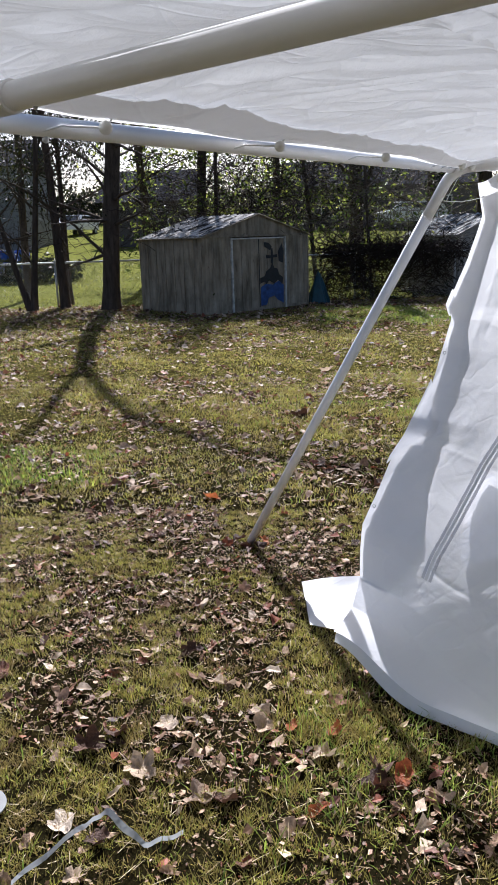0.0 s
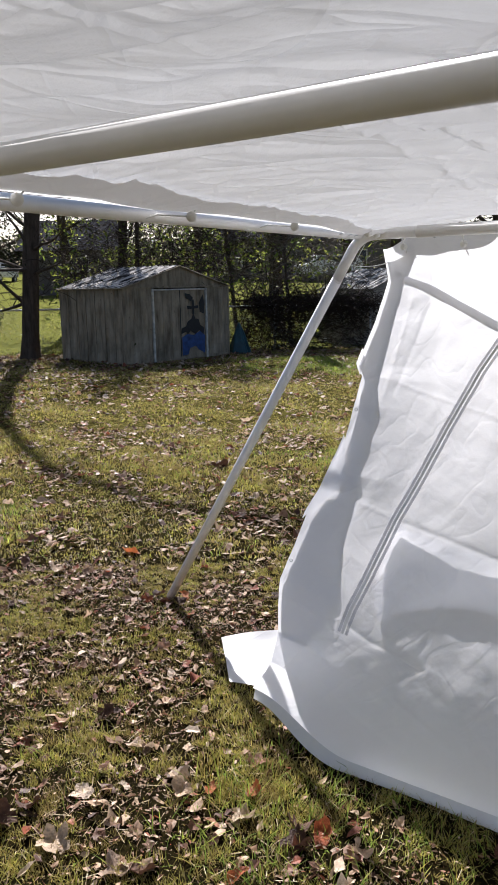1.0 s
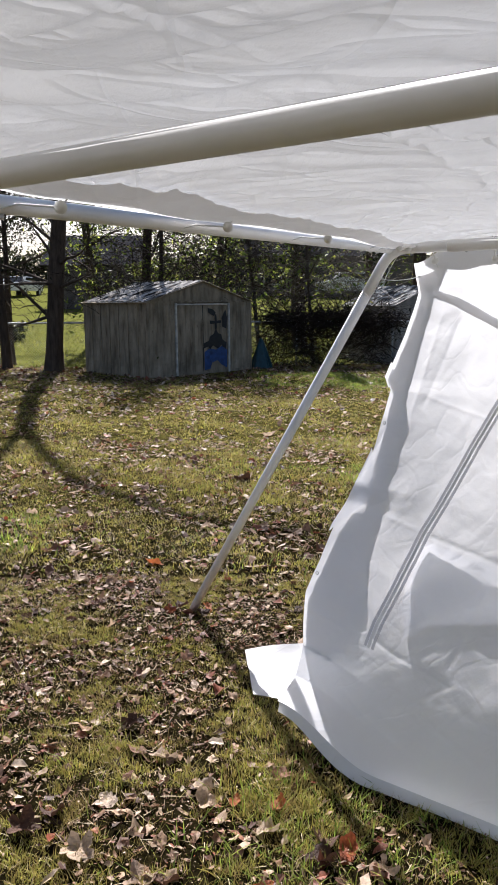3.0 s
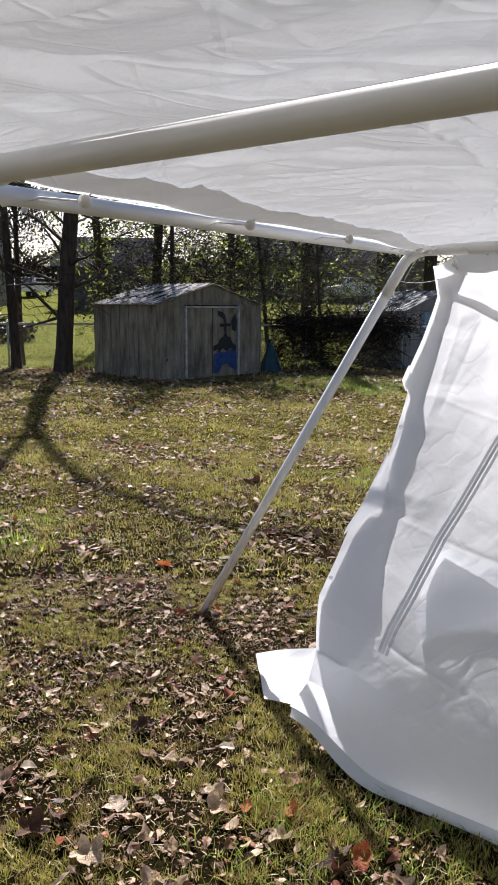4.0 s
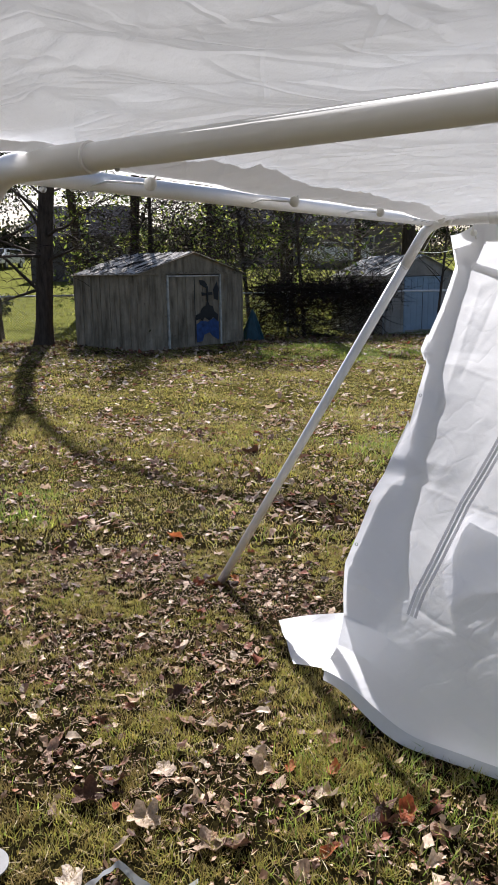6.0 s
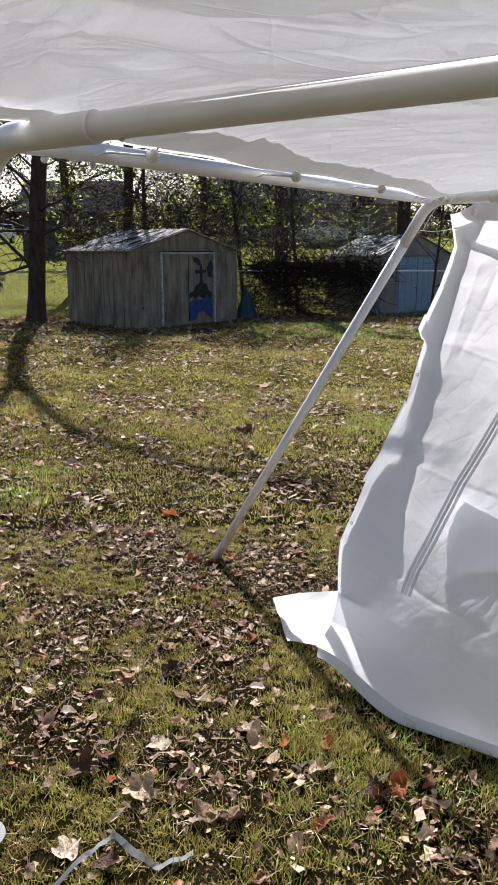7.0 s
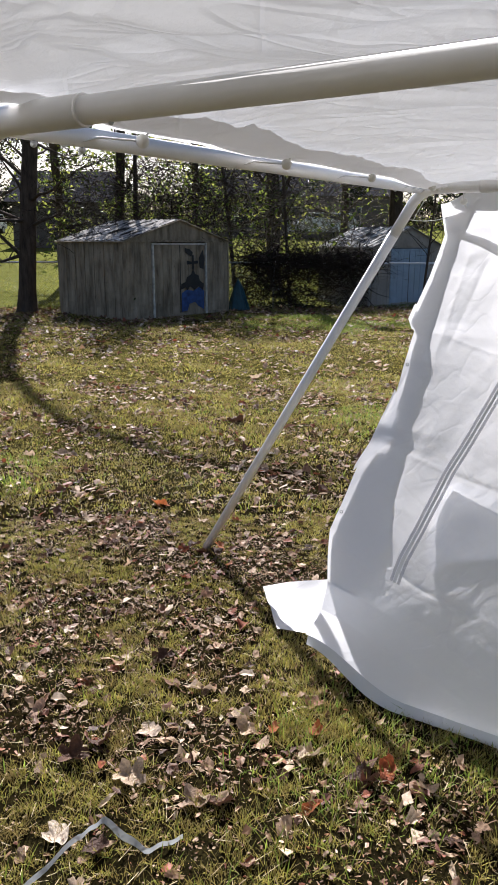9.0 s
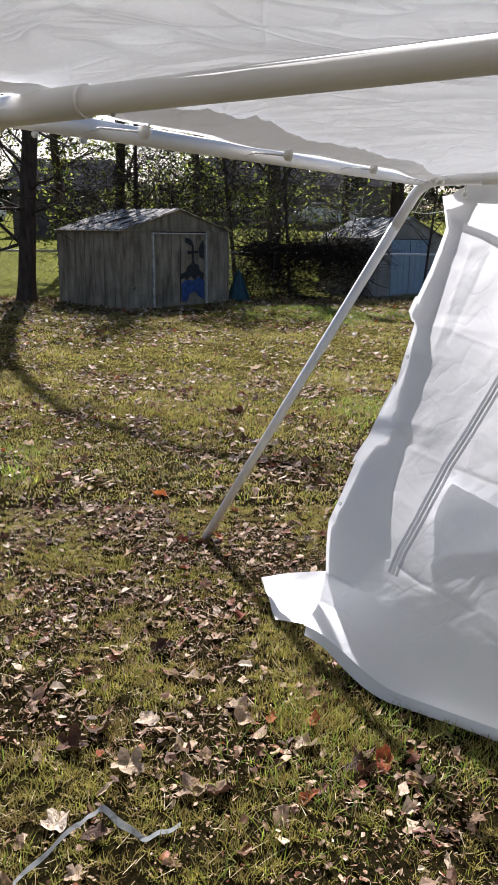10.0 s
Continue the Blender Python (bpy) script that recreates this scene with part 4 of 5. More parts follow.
def shed(name, label, at, turn, front, side, eave, peak, m_wall, m_roof, m_door, m_trim, painted):
    """A small metal garden shed. Its near corner is the origin; the gable front runs along x, the side along y."""
    t = thing(name, label, "shed", at=at, turn=turn)
    gable = lambda x: eave + (peak - eave) * (1 - abs(x - front / 2) / (front / 2))
    part("front_wall", ribbed("front_wall", front * 0.24, eave, m_wall, 0.36, 0.018), t)
    part("front_wall", ribbed("front_wall", front * 0.24, eave, m_wall, 0.36, 0.018), t, m=pose(front * 0.76, 0, 0))
    part("gable", mesh_of("gable", [(0, 0, eave), (front, 0, eave), (front / 2, 0, peak), (0, 0.02, eave), (front, 0.02, eave), (front / 2, 0.02, peak)], [(0, 1, 2), (5, 4, 3), (0, 2, 5, 3), (2, 1, 4, 5)], m_wall), t)
    part("gable_trim", box("gable_trim", (front, 0.03, 0.035), (front / 2, -0.017, eave - 0.02), m_wall), t)
    part("side_wall", ribbed("side_wall", side, eave, m_wall, 0.29, 0.010), t, m=pose(0, side, 0, 0, 0, -90))
    part("side_wall", ribbed("side_wall", side, eave, m_wall, 0.29, 0.010), t, m=pose(front, 0, 0, 0, 0, 90))
    part("back_wall", ribbed("back_wall", front, eave, m_wall, slope=gable), t, m=pose(front, side, 0, 0, 0, 180))
    for x in (0, front):
        part("corner_post", box("corner_post", (0.06, 0.06, eave), (x, 0.012, eave / 2), m_wall, 0.008), t)
    half = math.hypot(front / 2 + 0.10, peak - eave)
    for sgn in (0, 1):
        ang = math.degrees(math.atan2(peak - eave, front / 2))
        pitch = 0.20
        v, f, n = [], [], int((side + 0.16) / 0.05) + 1
        for i in range(n + 1):
            y = -0.05 + i * (side + 0.10) / n
            up = 0.022 if i % 4 == 0 else 0.0
            for j in range(5):
                q = j / 4
                v.append((-0.07 * (1 - q) + front / 2 * q, y, eave - 0.035 + (peak - eave + 0.05) * q + up + 0.006 * math.sin(3 * j + i * 0.9)))
        f = grid_faces(n + 1, 5)
        part("roof", mesh_of("roof", v, f, m_roof), t, m=Matrix.Identity(4) if sgn == 0 else pose(front, side, 0, 0, 0, 180))
    part("roof_edge", tube("roof_edge", [(-0.07, -0.05, eave - 0.035), (front / 2, -0.05, peak + 0.005)], 0.014, m_wall, 6), t)
    part("roof_edge", tube("roof_edge", [(front + 0.07, -0.05, eave - 0.035), (front / 2, -0.05, peak + 0.005)], 0.014, m_wall, 6), t)
    part("eave_trim", tube("eave_trim", [(-0.07, -0.05, eave - 0.035), (-0.07, side + 0.05, eave - 0.035)], 0.014, m_wall, 6), t)
    part("base_rail", box("base_rail", (front, 0.05, 0.06), (front / 2, 0.0, 0.03), m_wall), t)
    for k in range(1, 7):
        part("panel_seam", box("panel_seam", (0.014, 0.012, eave - 0.06), (-0.018, side * k / 7, (eave - 0.06) / 2), m_wall), t)
    # sliding doors
    a, w, h = front * 0.25, front * 0.25, eave - 0.12
    part("door_jamb", box("door_jamb", (0.05, 0.05, eave - 0.05), (a - 0.02, -0.02, (eave - 0.05) / 2), m_trim, 0.006), t)
    part("door_jamb", box("door_jamb", (0.05, 0.05, eave - 0.05), (a + 2 * w + 0.03, -0.02, (eave - 0.05) / 2), m_trim, 0.006), t)
    part("door_track", box("door_track", (2 * w, 0.045, 0.032), (a + w, -0.02, eave - 0.075), m_trim, 0.006), t)
    part("door_gap", box("door_gap", (0.022, 0.01, h), (a + w + 0.002, -0.012, h / 2 + 0.03), M_BLACKHOLE), t)
    for k in range(2):
        door = part("door", box("door", (w - 0.012, 0.024, h), (a + w * (k + 0.5) + 0.004, -0.005 + 0.006 * k, h / 2 + 0.03), m_door, 0.006), t)
        for fx in (0.34, 0.67):
            part("rib", box("rib", (0.012, 0.012, h - 0.05), (a + w * (k + fx), -0.022 + 0.006 * k, h / 2 + 0.03), m_door, 0.004), door)
        if painted and k == 1:
            x0, y0 = a + w * 1.5, -0.024
            paint = lambda name, pts, mat, yy=0.0: part(name, mesh_of(name, [(x0 + p[0], y0 - yy, p[1]) for p in pts] + [(x0 + p[0], y0 - yy + 0.003, p[1]) for p in pts], [tuple(range(len(pts)))] + [(i, (i + 1) % len(pts), (i + 1) % len(pts) + len(pts), i + len(pts)) for i in range(len(pts))], mat), door)
            paint("blue_paint", [(-0.35, 0.08), (-0.18, 0.10), (-0.12, 0.24), (0.05, 0.28), (0.16, 0.18), (0.33, 0.10), (0.34, 0.50), (0.20, 0.60), (0.0, 0.52), (-0.2, 0.55), (-0.35, 0.48)], M_BLUEPAINT, 0.004)
            paint("black_paint", [(-0.37, 0.56), (-0.24, 0.60), (-0.18, 0.54), (-0.1, 0.62), (0.05, 0.54), (0.16, 0.62), (0.30, 0.52), (0.33, 0.66), (0.20, 0.74), (0.16, 0.86), (0.06, 0.88), (0.0, 1.0), (-0.06, 0.88), (-0.18, 0.82), (-0.22, 0.72), (-0.36, 0.68)], M_BLACKPAINT, 0.008)
            paint("black_paint", [(-0.03, 0.98), (0.03, 0.98), (0.025, 1.10), (0.16, 1.11), (0.15, 1.17), (0.03, 1.16), (0.02, 1.30), (-0.03, 1.30), (-0.03, 1.15), (-0.18, 1.17), (-0.17, 1.09), (-0.03, 1.10)], M_BLACKPAINT, 0.008)
            paint("black_paint", [(0.20, 1.02), (0.33, 0.98), (0.35, 1.22), (0.30, 1.40), (0.24, 1.32), (0.18, 1.22)], M_BLACKPAINT, 0.008)
            paint("black_paint", [(-0.22, 1.34), (-0.05, 1.26), (0.0, 1.34), (-0.10, 1.42), (-0.24, 1.44)], M_BLACKPAINT, 0.008)
    return t


shed("garden_shed", "weathered white metal garden shed with a painted sliding door", (-1.08, 16.4, 0.0), 42.5, 3.02, 2.32, 1.60, 2.02, M_SHED, M_SHEDROOF, M_SHED, M_TRIM, True)
shed("neighbour_shed", "grey metal shed with a pale blue door behind the fence", (4.95, 19.9, -0.02), 30.0, 2.6, 2.1, 1.50, 1.98, M_SHED2, M_SHED2ROOF, M_SHED2DOOR, M_SHED2DOOR, False)


def tarp_heap():
    v, n, rows = [], 24, 8
    for j in range(rows):
        q = j / (rows - 1)
        for i in range(n):
            a = 2 * math.pi * i / n
            r = (0.34 * (1 - q) ** 0.8 + 0.02) * (1 + 0.16 * math.sin(5 * a + 2 * q) + 0.08 * math.sin(11 * a))
            v.append((r * math.cos(a), r * math.sin(a) * 0.8, 0.80 * q + 0.02 * math.sin(3 * a)))
    f = [(j * n + i, j * n + (i + 1) % n, (j + 1) * n + (i + 1) % n, (j + 1) * n + i) for j in range(rows - 1) for i in range(n)]
    return mesh_of("tarp_heap", v, f, M_TEAL, smooth=True)


th = tagged(new("tarpaulin", tarp_heap()), "teal tarpaulin draped over a heap beside the shed", "tarpaulin")
th.matrix_basis = pose(1.42, 18.75, -0.02) @ Matrix.Diagonal((0.72, 0.72, 0.92, 1))


# ---- fence ----
def fence_run(x0, y0, x1, y1, label):
    t = thing("chain_link_fence", label, "fence", "chain-link fence", at=(0, 0, 0))
    n = max(2, round(math.hypot(x1 - x0, y1 - y0) / 2.4) + 1)
    for i in range(n):
        q = i / (n - 1)
        x, y = x0 + (x1 - x0) * q, y0 + (y1 - y0) * q
        p = part("post", tube("post", [(x, y, -0.05), (x, y, 1.10)], 0.027, M_GALV, 10), t)
        part("cap", ball("cap", 0.032, (x, y, 1.11), M_GALV, 8), p)
    part("top_rail", tube("top_rail", [(x0, y0, 1.08), (x1, y1, 1.08)], 0.024, M_RAIL, 10), t)
    L = math.hypot(x1 - x0, y1 - y0)
    dx, dy = (x1 - x0) / L, (y1 - y0) / L
    q = []
    w = 0.0022
    k = -1.1
    while k < L:
        for sg in (0, 1):
            a, b = (k, k + 1.05) if sg == 0 else (k + 1.05, k)
            za, zb = 0.02, 1.07
            if a < 0:
                za, a = za + (zb - za) * (0 - a) / (b - a), 0
            if b < 0:
                zb, b = za + (zb - za) * (0 - a) / (b - a), 0
            if a > L or b > L:
                continue
            q.append([(x0 + dx * a, y0 + dy * a, za - w), (x0 + dx * b, y0 + dy * b, zb - w), (x0 + dx * b, y0 + dy * b, zb + w), (x0 + dx * a, y0 + dy * a, za + w)])
        k += 0.065
    tagged(part("wire_mesh", quads_mesh("wire_mesh", np.array(q), M_GALV), t), kind="stuff")
    return t


fence_run(-13.0, 19.2, -2.4, 20.0, "galvanised chain-link fence with a bare top rail")
fence_run(-2.4, 20.0, 9.5, 18.9, "galvanised chain-link fence overgrown with dead vines")


# ---- trees ----
class Limbs:
    """Tapered limbs of one tree, gathered into a single mesh."""

    def __init__(self, seed):
        self.r, self.v, self.f, self.tips = random.Random(seed), [], [], []

    def limb(self, p, d, length, rad, level, kinks=6, droop=0.0, sides=None, wild=1.0):
        r = self.r
        pts, rr = [Vector(p)], [rad]
        d = Vector(d).normalized()
        for k in range(kinks):
            d = (d + Vector((r.gauss(0, 0.13), r.gauss(0, 0.13), r.gauss(0, 0.10) - droop)) * (wild if level else 0.10)).normalized()
            pts.append(pts[-1] + d * length / kinks)
            rr.append(rad * (1 - 0.8 * (k + 1) / kinks) if level else rad * (1 - 0.45 * (k + 1) / kinks))
        v, f = tube_data(pts, rr, sides or (9 if level == 0 else 5 if level == 1 else 3), False, len(self.v))
        self.v += v
        self.f += f
        self.tips += [(q, level) for q in pts[2:]]
        return pts, rr

    def grow(self, p, d, length, rad, levels, children=(7, 5, 4), level=0, start=0.35, droop=0.0, spread=0.9):
        r = self.r
        pts, rr = self.limb(p, d, length, rad, level, 8 if level == 0 else 6, droop if level else 0)
        if level == 0:
            self.cut = (len(self.v), len(self.f))
        if level >= levels:
            return
        for k in range(children[min(level, len(children) - 1)]):
            t = r.uniform(start if level == 0 else 0.15, 0.98) * (len(pts) - 1)
            i = min(int(t), len(pts) - 2)
            q = pts[i].lerp(pts[i + 1], t - i)
            along = (pts[i + 1] - pts[i]).normalized()
            side = Vector((r.gauss(0, 1), r.gauss(0, 1), r.gauss(0.1, 0.5))).normalized()
            nd = (along * r.uniform(0.3, 0.9) + side * spread).normalized()
            self.grow(q, nd, length * r.uniform(0.28, 0.55) * (0.75 if level == 0 else 1), max(0.004, rr[i] * r.uniform(0.25, 0.5)), levels, children, level + 1, start, droop, spread)


def trunk_and_branches(t, L, mat, foot=((), ())):
    """The trunk, with its flared foot, and the branchwork as two parts."""
    nv, nf = L.cut
    part("trunk", mesh_of("trunk", L.v[:nv] + list(foot[0]), L.f[:nf] + list(foot[1]), mat, smooth=True), t)
    tagged(part("branchwork", mesh_of("branchwork", L.v[nv:], [tuple(i - nv for i in f) for f in L.f[nf:]], mat, smooth=True), t), kind="stuff")


def leaf_cloud(points, n, spread, size, seed, mat, flat=0.6):
    r = np.random.default_rng(seed)
    pts = np.array([tuple(p) for p in points])
    pts = pts[r.permutation(len(pts))[:max(12, len(pts) // 6)]]
    c = pts[r.integers(0, len(pts), n)] + r.normal(0, spread, (n, 3)) * np.array((1, 1, 0.8))
    a = r.normal(0, 1, (n, 3))
    a /= np.linalg.norm(a, axis=1)[:, None]
    b = np.cross(a, r.normal(0, 1, (n, 3)))
    b /= np.linalg.norm(b, axis=1)[:, None]
    s = size * r.uniform(0.5, 1.4, n)[:, None]
    return quads_mesh("leaves", np.stack([c - a * s, c + b * s * 0.45, c + a * s, c - b * s * 0.45], 1), mat)


def tree(label, x, y, height, rad, seed, lean=(0, 0), levels=2, children=(9, 6, 5), start=0.3, leaves=0, leaf_mat=None, leaf_size=0.05, spread=0.25, droop=0.0, bark_mat=None, lo=0.0):
    t = thing("tree", label, "tree", at=(x, y, float(ground_z(x, y)) - 0.05))
    L = Limbs(seed)
    L.grow((0, 0, 0), (lean[0], lean[1], 1), height, rad, levels, children, 0, start, droop)
    flare, ff = tube_data([(0, 0, -0.05), (0.01, 0, 0.12), (lean[0] * 0.4, lean[1] * 0.4, 0.5)], [rad * 1.5, rad * 1.15, rad * 0.97], 11, False, L.cut[0])
    trunk_and_branches(t, L, bark_mat or M_BARK, (flare, ff))
    if leaves:
        tips = [p for p, lv in L.tips if lv >= 1 and p.z > lo]
        part("crown", leaf_cloud(tips, leaves, spread, leaf_size, seed, leaf_mat), t)
    return t


BARE = "dark bare tree with crooked branches by the fence"


def forked_tree(x, y):
    """The tall bare tree by the shed: a leaning, forked trunk with one long limb over the lawn."""
    t = thing("tree", "tall dark bare tree with a leaning forked trunk", "tree", at=(x, y, float(ground_z(x, y)) - 0.05))
    L = Limbs(21)
    runs = (([(0, 0, -0.05), (0.0, 0, 0.15), (0.03, 0, 0.6), (0.18, 0, 2.6), (0.39, 0, 4.6), (0.74, 0, 6.7), (0.90, 0, 7.4)], [0.30, 0.235, 0.195, 0.18, 0.155, 0.135, 0.125], 12),
            ([(0.90, 0, 7.4), (0.95, 0.1, 8.7), (1.05, 0.2, 10.1), (1.0, 0.3, 12.0)], [0.095, 0.075, 0.055, 0.02], 8),
            ([(0.88, 0, 7.3), (1.13, 0, 8.25), (1.46, 0, 9.15), (1.92, 0, 10.15), (2.42, 0, 10.65), (2.77, 0, 11.1), (3.25, 0, 11.4), (3.9, 0, 11.7)], [0.10, 0.09, 0.082, 0.075, 0.068, 0.06, 0.05, 0.03], 8),
            ([(0.40, 0, 4.7), (0.0, 0.1, 5.6), (-0.7, 0.2, 6.6), (-1.2, 0.2, 7.9)], [0.07, 0.06, 0.045, 0.02], 7))
    for pts, rad, sides in runs:
        v, f = tube_data(pts, rad, sides, False, len(L.v))
        L.v += v
        L.f += f
    L.cut = (len(L.v), len(L.f))
    r = L.r
    for pts, rad, _ in runs:
        for k in range(26 if len(pts) > 6 else 14):
            q = r.uniform(0.35 if pts[0][2] < 1 else 0.1, 1) * (len(pts) - 1)
            i = min(int(q), len(pts) - 2)
            p = Vector(pts[i]).lerp(Vector(pts[i + 1]), q - i)
            if p.z < 1.1:
                continue
            L.grow(p, (r.gauss(0, 1), r.gauss(0, 0.8), r.gauss(0.35, 0.4)), r.uniform(0.9, 2.3), rad[i] * 0.26, 2, (6, 5), 1, droop=0.02)
    trunk_and_branches(t, L, M_BARK)


forked_tree(-3.46, 18.55)
tree(BARE, -4.75, 19.3, 6.0, 0.12, 5, (0.0, 0.02), 3, (9, 6, 4), 0.3, 1000, M_LEAFDARK, 0.045, 0.3, lo=2.5)
tree(BARE, -5.40, 18.9, 5.0, 0.085, 9, (0.10, 0.0), 3, (9, 6, 4), 0.2)
tree(BARE, -5.52, 18.95, 4.6, 0.075, 12, (-0.22, 0.0), 3, (8, 5, 4), 0.2)
tree(BARE, -6.6, 19.0, 5.0, 0.08, 15, (0.1, 0.0), 2, (9, 6, 4), 0.2)
LEAFY = "tree with small yellow-green leaves behind the sheds"
tree(LEAFY, -1.6, 22.0, 7.0, 0.16, 31, (0.02, 0), 3, (16, 8, 5), 0.15, 3600, M_LEAFGREEN, 0.075, 0.20)
tree(LEAFY, 0.6, 23.5, 7.0, 0.13, 32, (-0.04, 0), 3, (16, 8, 5), 0.12, 3200, M_LEAFGREEN, 0.075, 0.20)
tree(LEAFY, 3.0, 24.5, 8.0, 0.24, 33, (0.0, 0), 3, (16, 8, 5), 0.15, 1300, M_LEAFGREEN, 0.08, 0.22)
tree(LEAFY, 5.5, 26.0, 7.0, 0.15, 34, (0.03, 0), 3, (16, 8, 5), 0.15, 1400, M_LEAFGREEN, 0.085, 0.24)
tree(LEAFY, -3.6, 26.0, 7.5, 0.16, 35, (0.03, 0), 3, (16, 8, 5), 0.2, 3000, M_LEAFGREEN, 0.08, 0.22)
tree(LEAFY, -6.6, 22.5, 6.5, 0.12, 36, (0.03, 0), 3, (12, 6, 4), 0.25, 1500, M_LEAFDARK, 0.05, 0.4, lo=2.3)
CONIFER = "dark drooping conifer behind the fence"
tree(CONIFER, 6.9, 25.0, 9.0, 0.24, 41, (0.0, 0), 2, (34, 9), 0.10, 22000, M_NEEDLE, 0.07, 0.16, 0.10)
tree(CONIFER, 11.0, 27.0, 9.0, 0.24, 42, (0.0, 0), 2, (34, 9), 0.10, 16000, M_NEEDLE, 0.08, 0.16, 0.10)
tree(BARE, -1.15, 20.6, 5.5, 0.07, 81, (0.08, 0), 3, (12, 7, 5), 0.2)
tree(BARE, 1.55, 20.9, 5.5, 0.06, 82, (-0.10, 0), 3, (12, 7, 5), 0.2)
tree("slim bare sapling by the fence", 5.9, 18.7, 3.2, 0.035, 51, (0.05, 0), 2, (9, 5), 0.2, bark_mat=M_BARK)
tree("slim bare sapling by the fence", 2.9, 20.4, 4.6, 0.05, 52, (-0.06, 0), 3, (9, 5, 3), 0.2, bark_mat=M_BARK)


def thicket(name, label, cat, x0, x1, y0, y1, h, n, seed, mat, leaf_mat, leaves, leaf_size, length=1.0, rad=0.006, lift=0.0):
    r = random.Random(seed)
    L = Limbs(seed)
    for k in range(n):
        q = r.random()
        x, y = x0 + (x1 - x0) * q, y0 + (y1 - y0) * q + r.gauss(0, 0.18)
        z = float(ground_z(x, y)) + lift + h * r.random() ** 0.8
        L.limb((x, y, z), (r.gauss(0, 1), r.gauss(0, 0.4), r.gauss(0.1, 0.5)), r.uniform(0.3, 1) * length, rad * r.uniform(0.4, 1.5), 2, 8, 0.03, wild=2.6)
    t = thing(name, label, cat)
    tagged(part("stem_tangle", mesh_of("stem_tangle", L.v, L.f, mat), t), kind="stuff")
    if leaves:
        tagged(part("foliage", leaf_cloud([p for p, _ in L.tips], leaves, 0.06 + 1.2 * leaf_size, leaf_size, seed, leaf_mat), t), kind="stuff")
    return t


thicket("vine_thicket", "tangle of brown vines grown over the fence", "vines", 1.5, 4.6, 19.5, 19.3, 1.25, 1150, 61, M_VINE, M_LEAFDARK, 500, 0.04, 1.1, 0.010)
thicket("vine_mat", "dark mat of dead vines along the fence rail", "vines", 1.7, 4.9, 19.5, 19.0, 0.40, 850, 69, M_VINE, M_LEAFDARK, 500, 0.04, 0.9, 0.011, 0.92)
thicket("brush", "dry brush of bare twigs behind the shed", "brush", -2.4, 4.6, 20.9, 20.3, 3.0, 1100, 62, M_TWIG, M_LEAFGREEN, 900, 0.07, 1.7, 0.009)
thicket("brush", "dry brush of bare twigs by the fence", "brush", -7.0, -2.6, 19.3, 19.6, 2.4, 300, 63, M_VINE, M_LEAFDARK, 0, 0.06, 1.8, 0.007, 0.9)
thicket("bramble", "bare bramble arching over the shed's side", "bramble", -3.2, -1.2, 18.6, 17.0, 1.6, 130, 73, M_VINE, M_LEAFDARK, 60, 0.03, 1.2, 0.005, 1.2)
thicket("brush", "dead twigs fallen across the shed roof", "brush", -2.4, 1.0, 18.3, 18.7, 0.5, 110, 75, M_VINE, M_LEAFDARK, 40, 0.04, 0.95, 0.008, 1.72)
thicket("brush", "bare grey twigs hanging over the shed roof", "brush", -2.2, 1.8, 19.6, 19.9, 1.3, 330, 74, M_VINE, M_LEAFGREEN, 500, 0.05, 1.9, 0.007, 2.0)
thicket("brush", "leafy brush beyond the fence", "brush", 1.6, 8.5, 25.0, 26.0, 2.4, 600, 64, M_TWIG, M_LEAFGREEN, 700, 0.06, 1.7, 0.009)
thicket("brush", "low dark brush on the neighbour's lawn", "brush", -9.0, -6.4, 27.0, 27.5, 0.6, 130, 65, M_TWIG, M_LEAFDARK, 1800, 0.09, 1.0, 0.006)


tree("dark evergreen with glossy leaves by the fence", -4.9, 20.4, 4.6, 0.09, 71, (0.0, 0), 3, (14, 6, 4), 0.30, 5000, M_LEAFDARK, 0.045, 0.30, lo=2.3)
tree(LEAFY, -8.6, 24.0, 7.0, 0.13, 72, (0.0, 0), 3, (12, 6, 4), 0.25, 2500, M_LEAFDARK, 0.055, 0.35, lo=2.4)
thicket("woods", "dark bare woods closing the view beyond the gardens", "woods", -30.0, 34.0, 76.0, 70.0, 2.6, 1600, 66, M_TWIG, M_LEAFDARK, 26000, 0.20, 2.6, 0.03)
thicket("woods", "leafy woods beyond the neighbour's shed", "woods", -1.0, 16.0, 31.0, 32.0, 5.5, 900, 67, M_TWIG, M_LEAFGREEN, 3000, 0.075, 2.8, 0.018, 1.2)
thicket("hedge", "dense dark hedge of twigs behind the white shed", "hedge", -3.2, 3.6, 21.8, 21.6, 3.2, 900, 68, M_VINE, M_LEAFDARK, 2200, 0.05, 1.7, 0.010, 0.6)


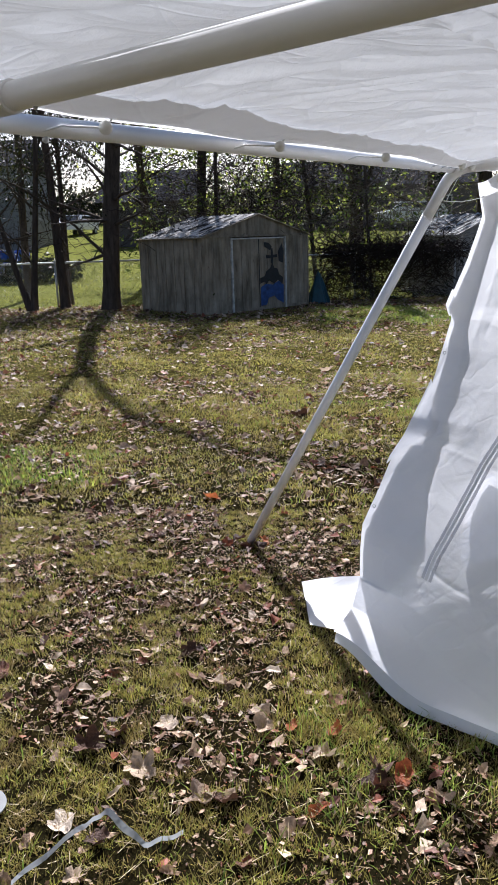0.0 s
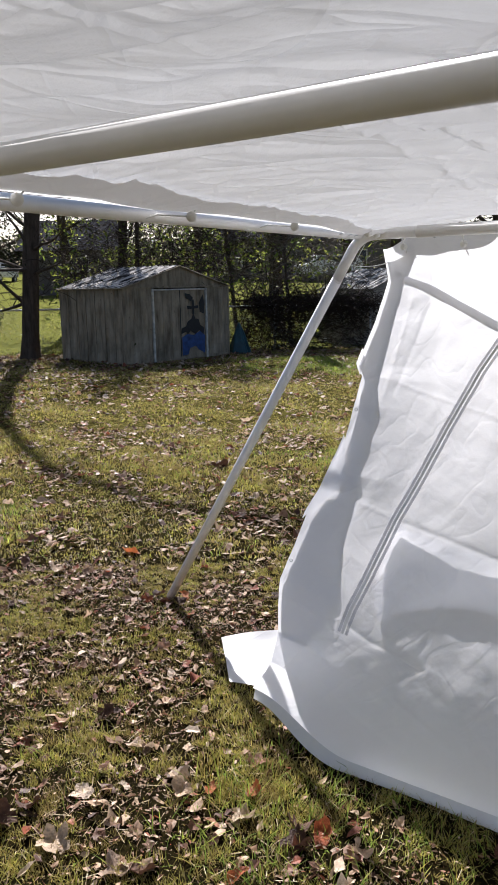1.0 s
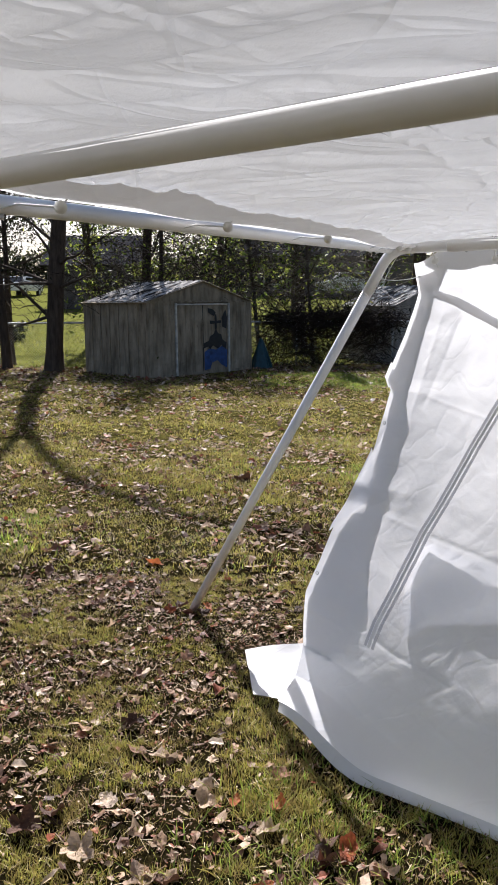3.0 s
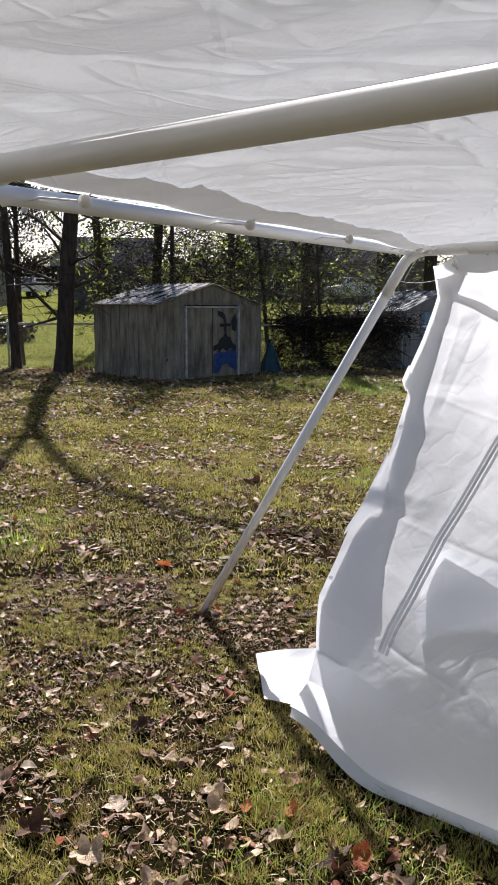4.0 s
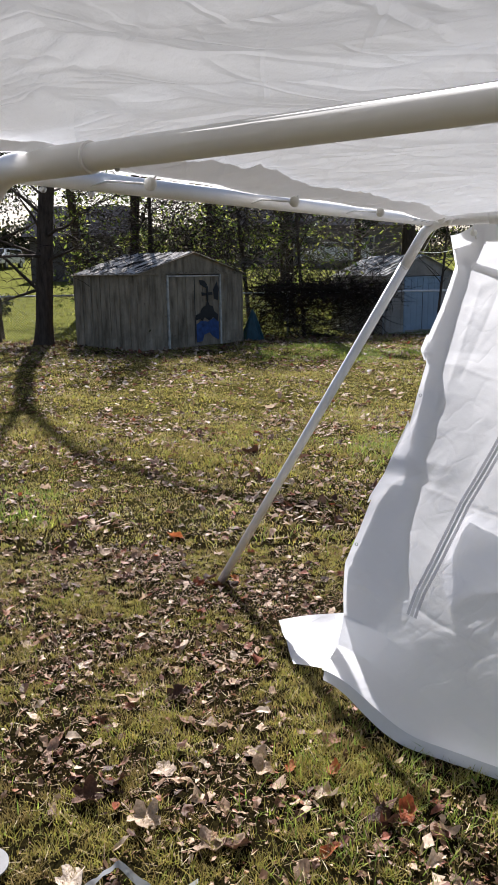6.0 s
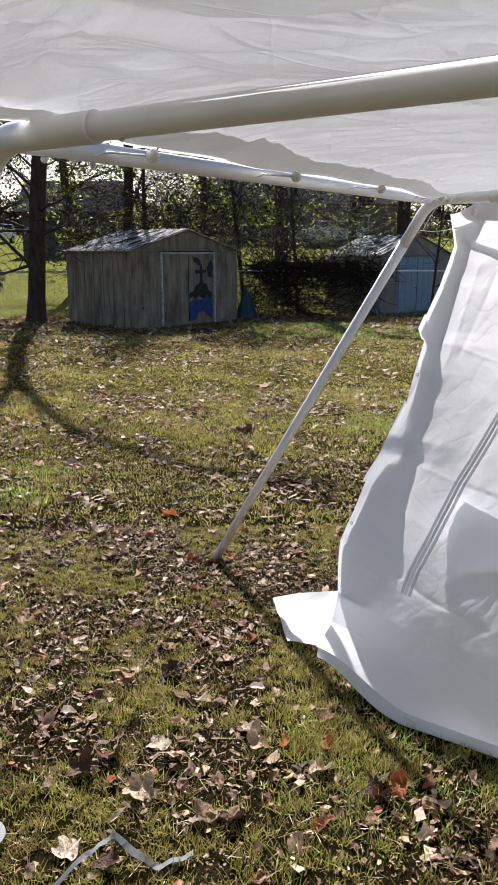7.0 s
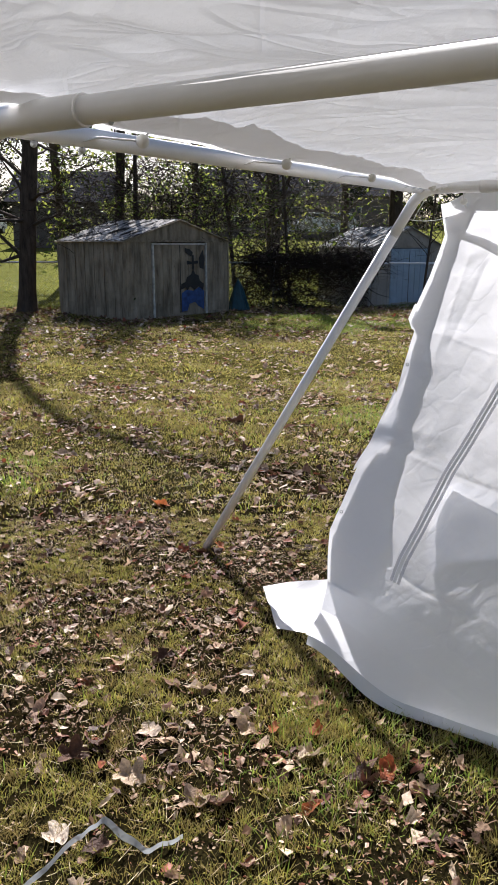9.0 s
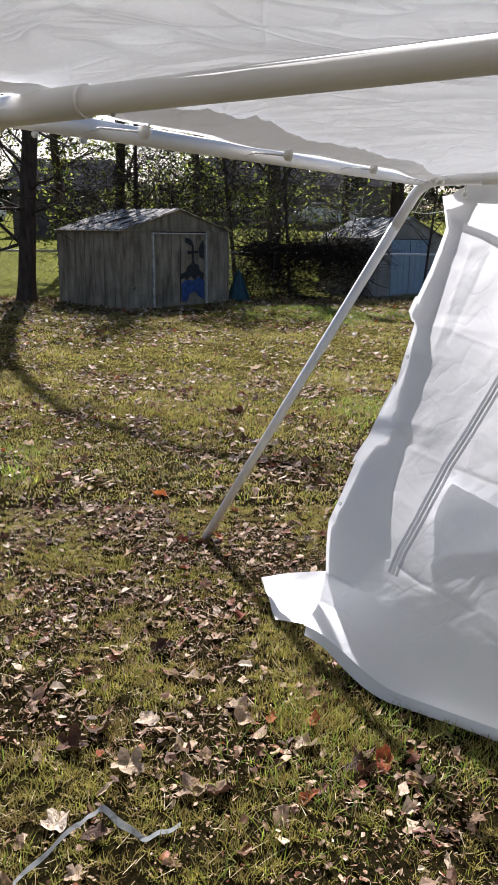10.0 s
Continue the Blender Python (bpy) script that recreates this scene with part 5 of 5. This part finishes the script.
# ---- houses and vehicles beyond ----
def house(label, x, y, w, d, h, roof_h, m_wall, windows, turn=0.0):
    z = float(ground_z(x, y)) - 0.3
    t = thing("house", label, "house", at=(x, y, z), turn=turn)
    part("wall", box("wall", (w, d, h), (0, 0, h / 2), m_wall), t)
    rows = int(h / 0.22)
    for k in range(rows):
        part("siding_board", box("siding_board", (w + 0.03, 0.03, 0.2), (0, -d / 2 - 0.012, 0.12 + k * 0.22), m_wall), t)
    o = 0.35
    v = [(-w / 2 - o, -d / 2 - o, h - 0.1), (w / 2 + o, -d / 2 - o, h - 0.1), (w / 2 + o, d / 2 + o, h - 0.1), (-w / 2 - o, d / 2 + o, h - 0.1), (-w / 2 - o, 0, h + roof_h), (w / 2 + o, 0, h + roof_h)]
    part("roof", mesh_of("roof", v, [(0, 1, 5, 4), (2, 3, 4, 5), (0, 4, 3), (1, 2, 5), (3, 2, 1, 0)], M_SHINGLE), t)
    for wx, wz, ww, wh in windows:
        win = part("window", box("window", (ww + 0.16, 0.06, wh + 0.16), (wx, -d / 2 - 0.03, wz), M_TRIM), t)
        part("pane", box("pane", (ww, 0.03, wh), (wx, -d / 2 - 0.055, wz), M_WINDOW), win)
    return t


house("grey sided two-storey house across the lawns", -15.8, 46.0, 6.0, 7.0, 4.6, 1.6, M_HOUSE1, [(-1.2, 3.3, 0.9, 1.2)])
house("brown house with a dark shingle roof behind the trees", -6.2, 48.0, 5.0, 7.0, 2.6, 1.8, M_HOUSE2, [(0.6, 1.5, 0.9, 1.1)])
house("low grey house far behind the trees", 9.0, 62.0, 14.0, 8.0, 3.0, 2.0, M_HOUSE2, [(-4, 1.5, 1.2, 1.1), (0, 1.5, 1.2, 1.1), (4, 1.5, 1.2, 1.1)])


def vehicle(name, label, cat, x, y, turn, length, height):
    t = thing(name, label, cat, at=(x, y, float(ground_z(x, y))), turn=turn)
    w = 0.88
    prof = [(-0.5, 0.28), (-0.5, 0.62), (-0.36, 0.68), (-0.22, 1.0), (0.40, 1.0), (0.5, 0.64), (0.5, 0.28)]
    v = [(a * length, s * w * (0.86 if b > 0.9 else 1), b * height) for s in (-1, 1) for a, b in prof]
    n = len(prof)
    body = part("body", mesh_of("body", v, [tuple(range(n)), tuple(reversed(range(n, 2 * n)))] + [(i, (i + 1) % n, (i + 1) % n + n, i + n)[::-1] for i in range(n)], M_CARWHITE), t)
    for s in (-1, 1):
        g = [(a * length, s * (w * 0.93 + 0.012), b * height) for a, b in ((-0.29, 0.70), (-0.20, 0.94), (0.36, 0.94), (0.42, 0.70))]
        part("side_window", mesh_of("side_window", g + [(p[0], p[1] - s * 0.02, p[2]) for p in g], [(0, 1, 2, 3), (4, 7, 6, 5)], M_WINDOW), t)
        for q in (-0.32, 0.32):
            wh = part("wheel", tube("wheel", [(q * length, s * w * 0.82, 0.30), (q * length, s * w * 1.02, 0.30)], 0.30, M_TYRE, 20), t)
            part("rim", tube("rim", [(q * length, s * w * 1.02, 0.30), (q * length, s * w * 1.035, 0.30)], 0.17, M_GALV, 16), wh)
    for e, zz in ((-0.36, 0.68), ):
        g = [(-0.352 * length, -0.7, 0.71 * height), (-0.352 * length, 0.7, 0.71 * height), (-0.236 * length, 0.66, 0.97 * height), (-0.236 * length, -0.66, 0.97 * height)]
        part("windscreen", mesh_of("windscreen", [(p[0] - 0.02, p[1], p[2] + 0.01) for p in g], [(0, 1, 2, 3)], M_WINDOW), t)
    return t


vehicle("car", "white car parked across the neighbour's lawn", "car", -13.8, 60.0, 80, 4.3, 1.45)
vehicle("van", "white van parked beyond the sheds", "van", 10.2, 55.0, 10, 4.6, 1.75)


def barrel(x, y):
    t = thing("barrel", "blue plastic barrel standing on the neighbour's lawn", "barrel", "blue barrels", at=(x, y, float(ground_z(x, y)) - 0.02))
    pr = [(0, 0.27), (0.05, 0.29), (0.28, 0.30), (0.30, 0.315), (0.33, 0.30), (0.6, 0.30), (0.62, 0.315), (0.65, 0.30), (0.86, 0.29), (0.9, 0.26)]
    part("body", tube("body", [(0, 0, z) for z, _ in pr], [r for _, r in pr], M_BLUE, 20), t)
    part("lid", tube("lid", [(0, 0, 0.9), (0, 0, 0.93)], 0.24, M_BLUE, 20), t)


for bx in (-10.3, -9.62, -8.98):
    barrel(bx, 30.0)
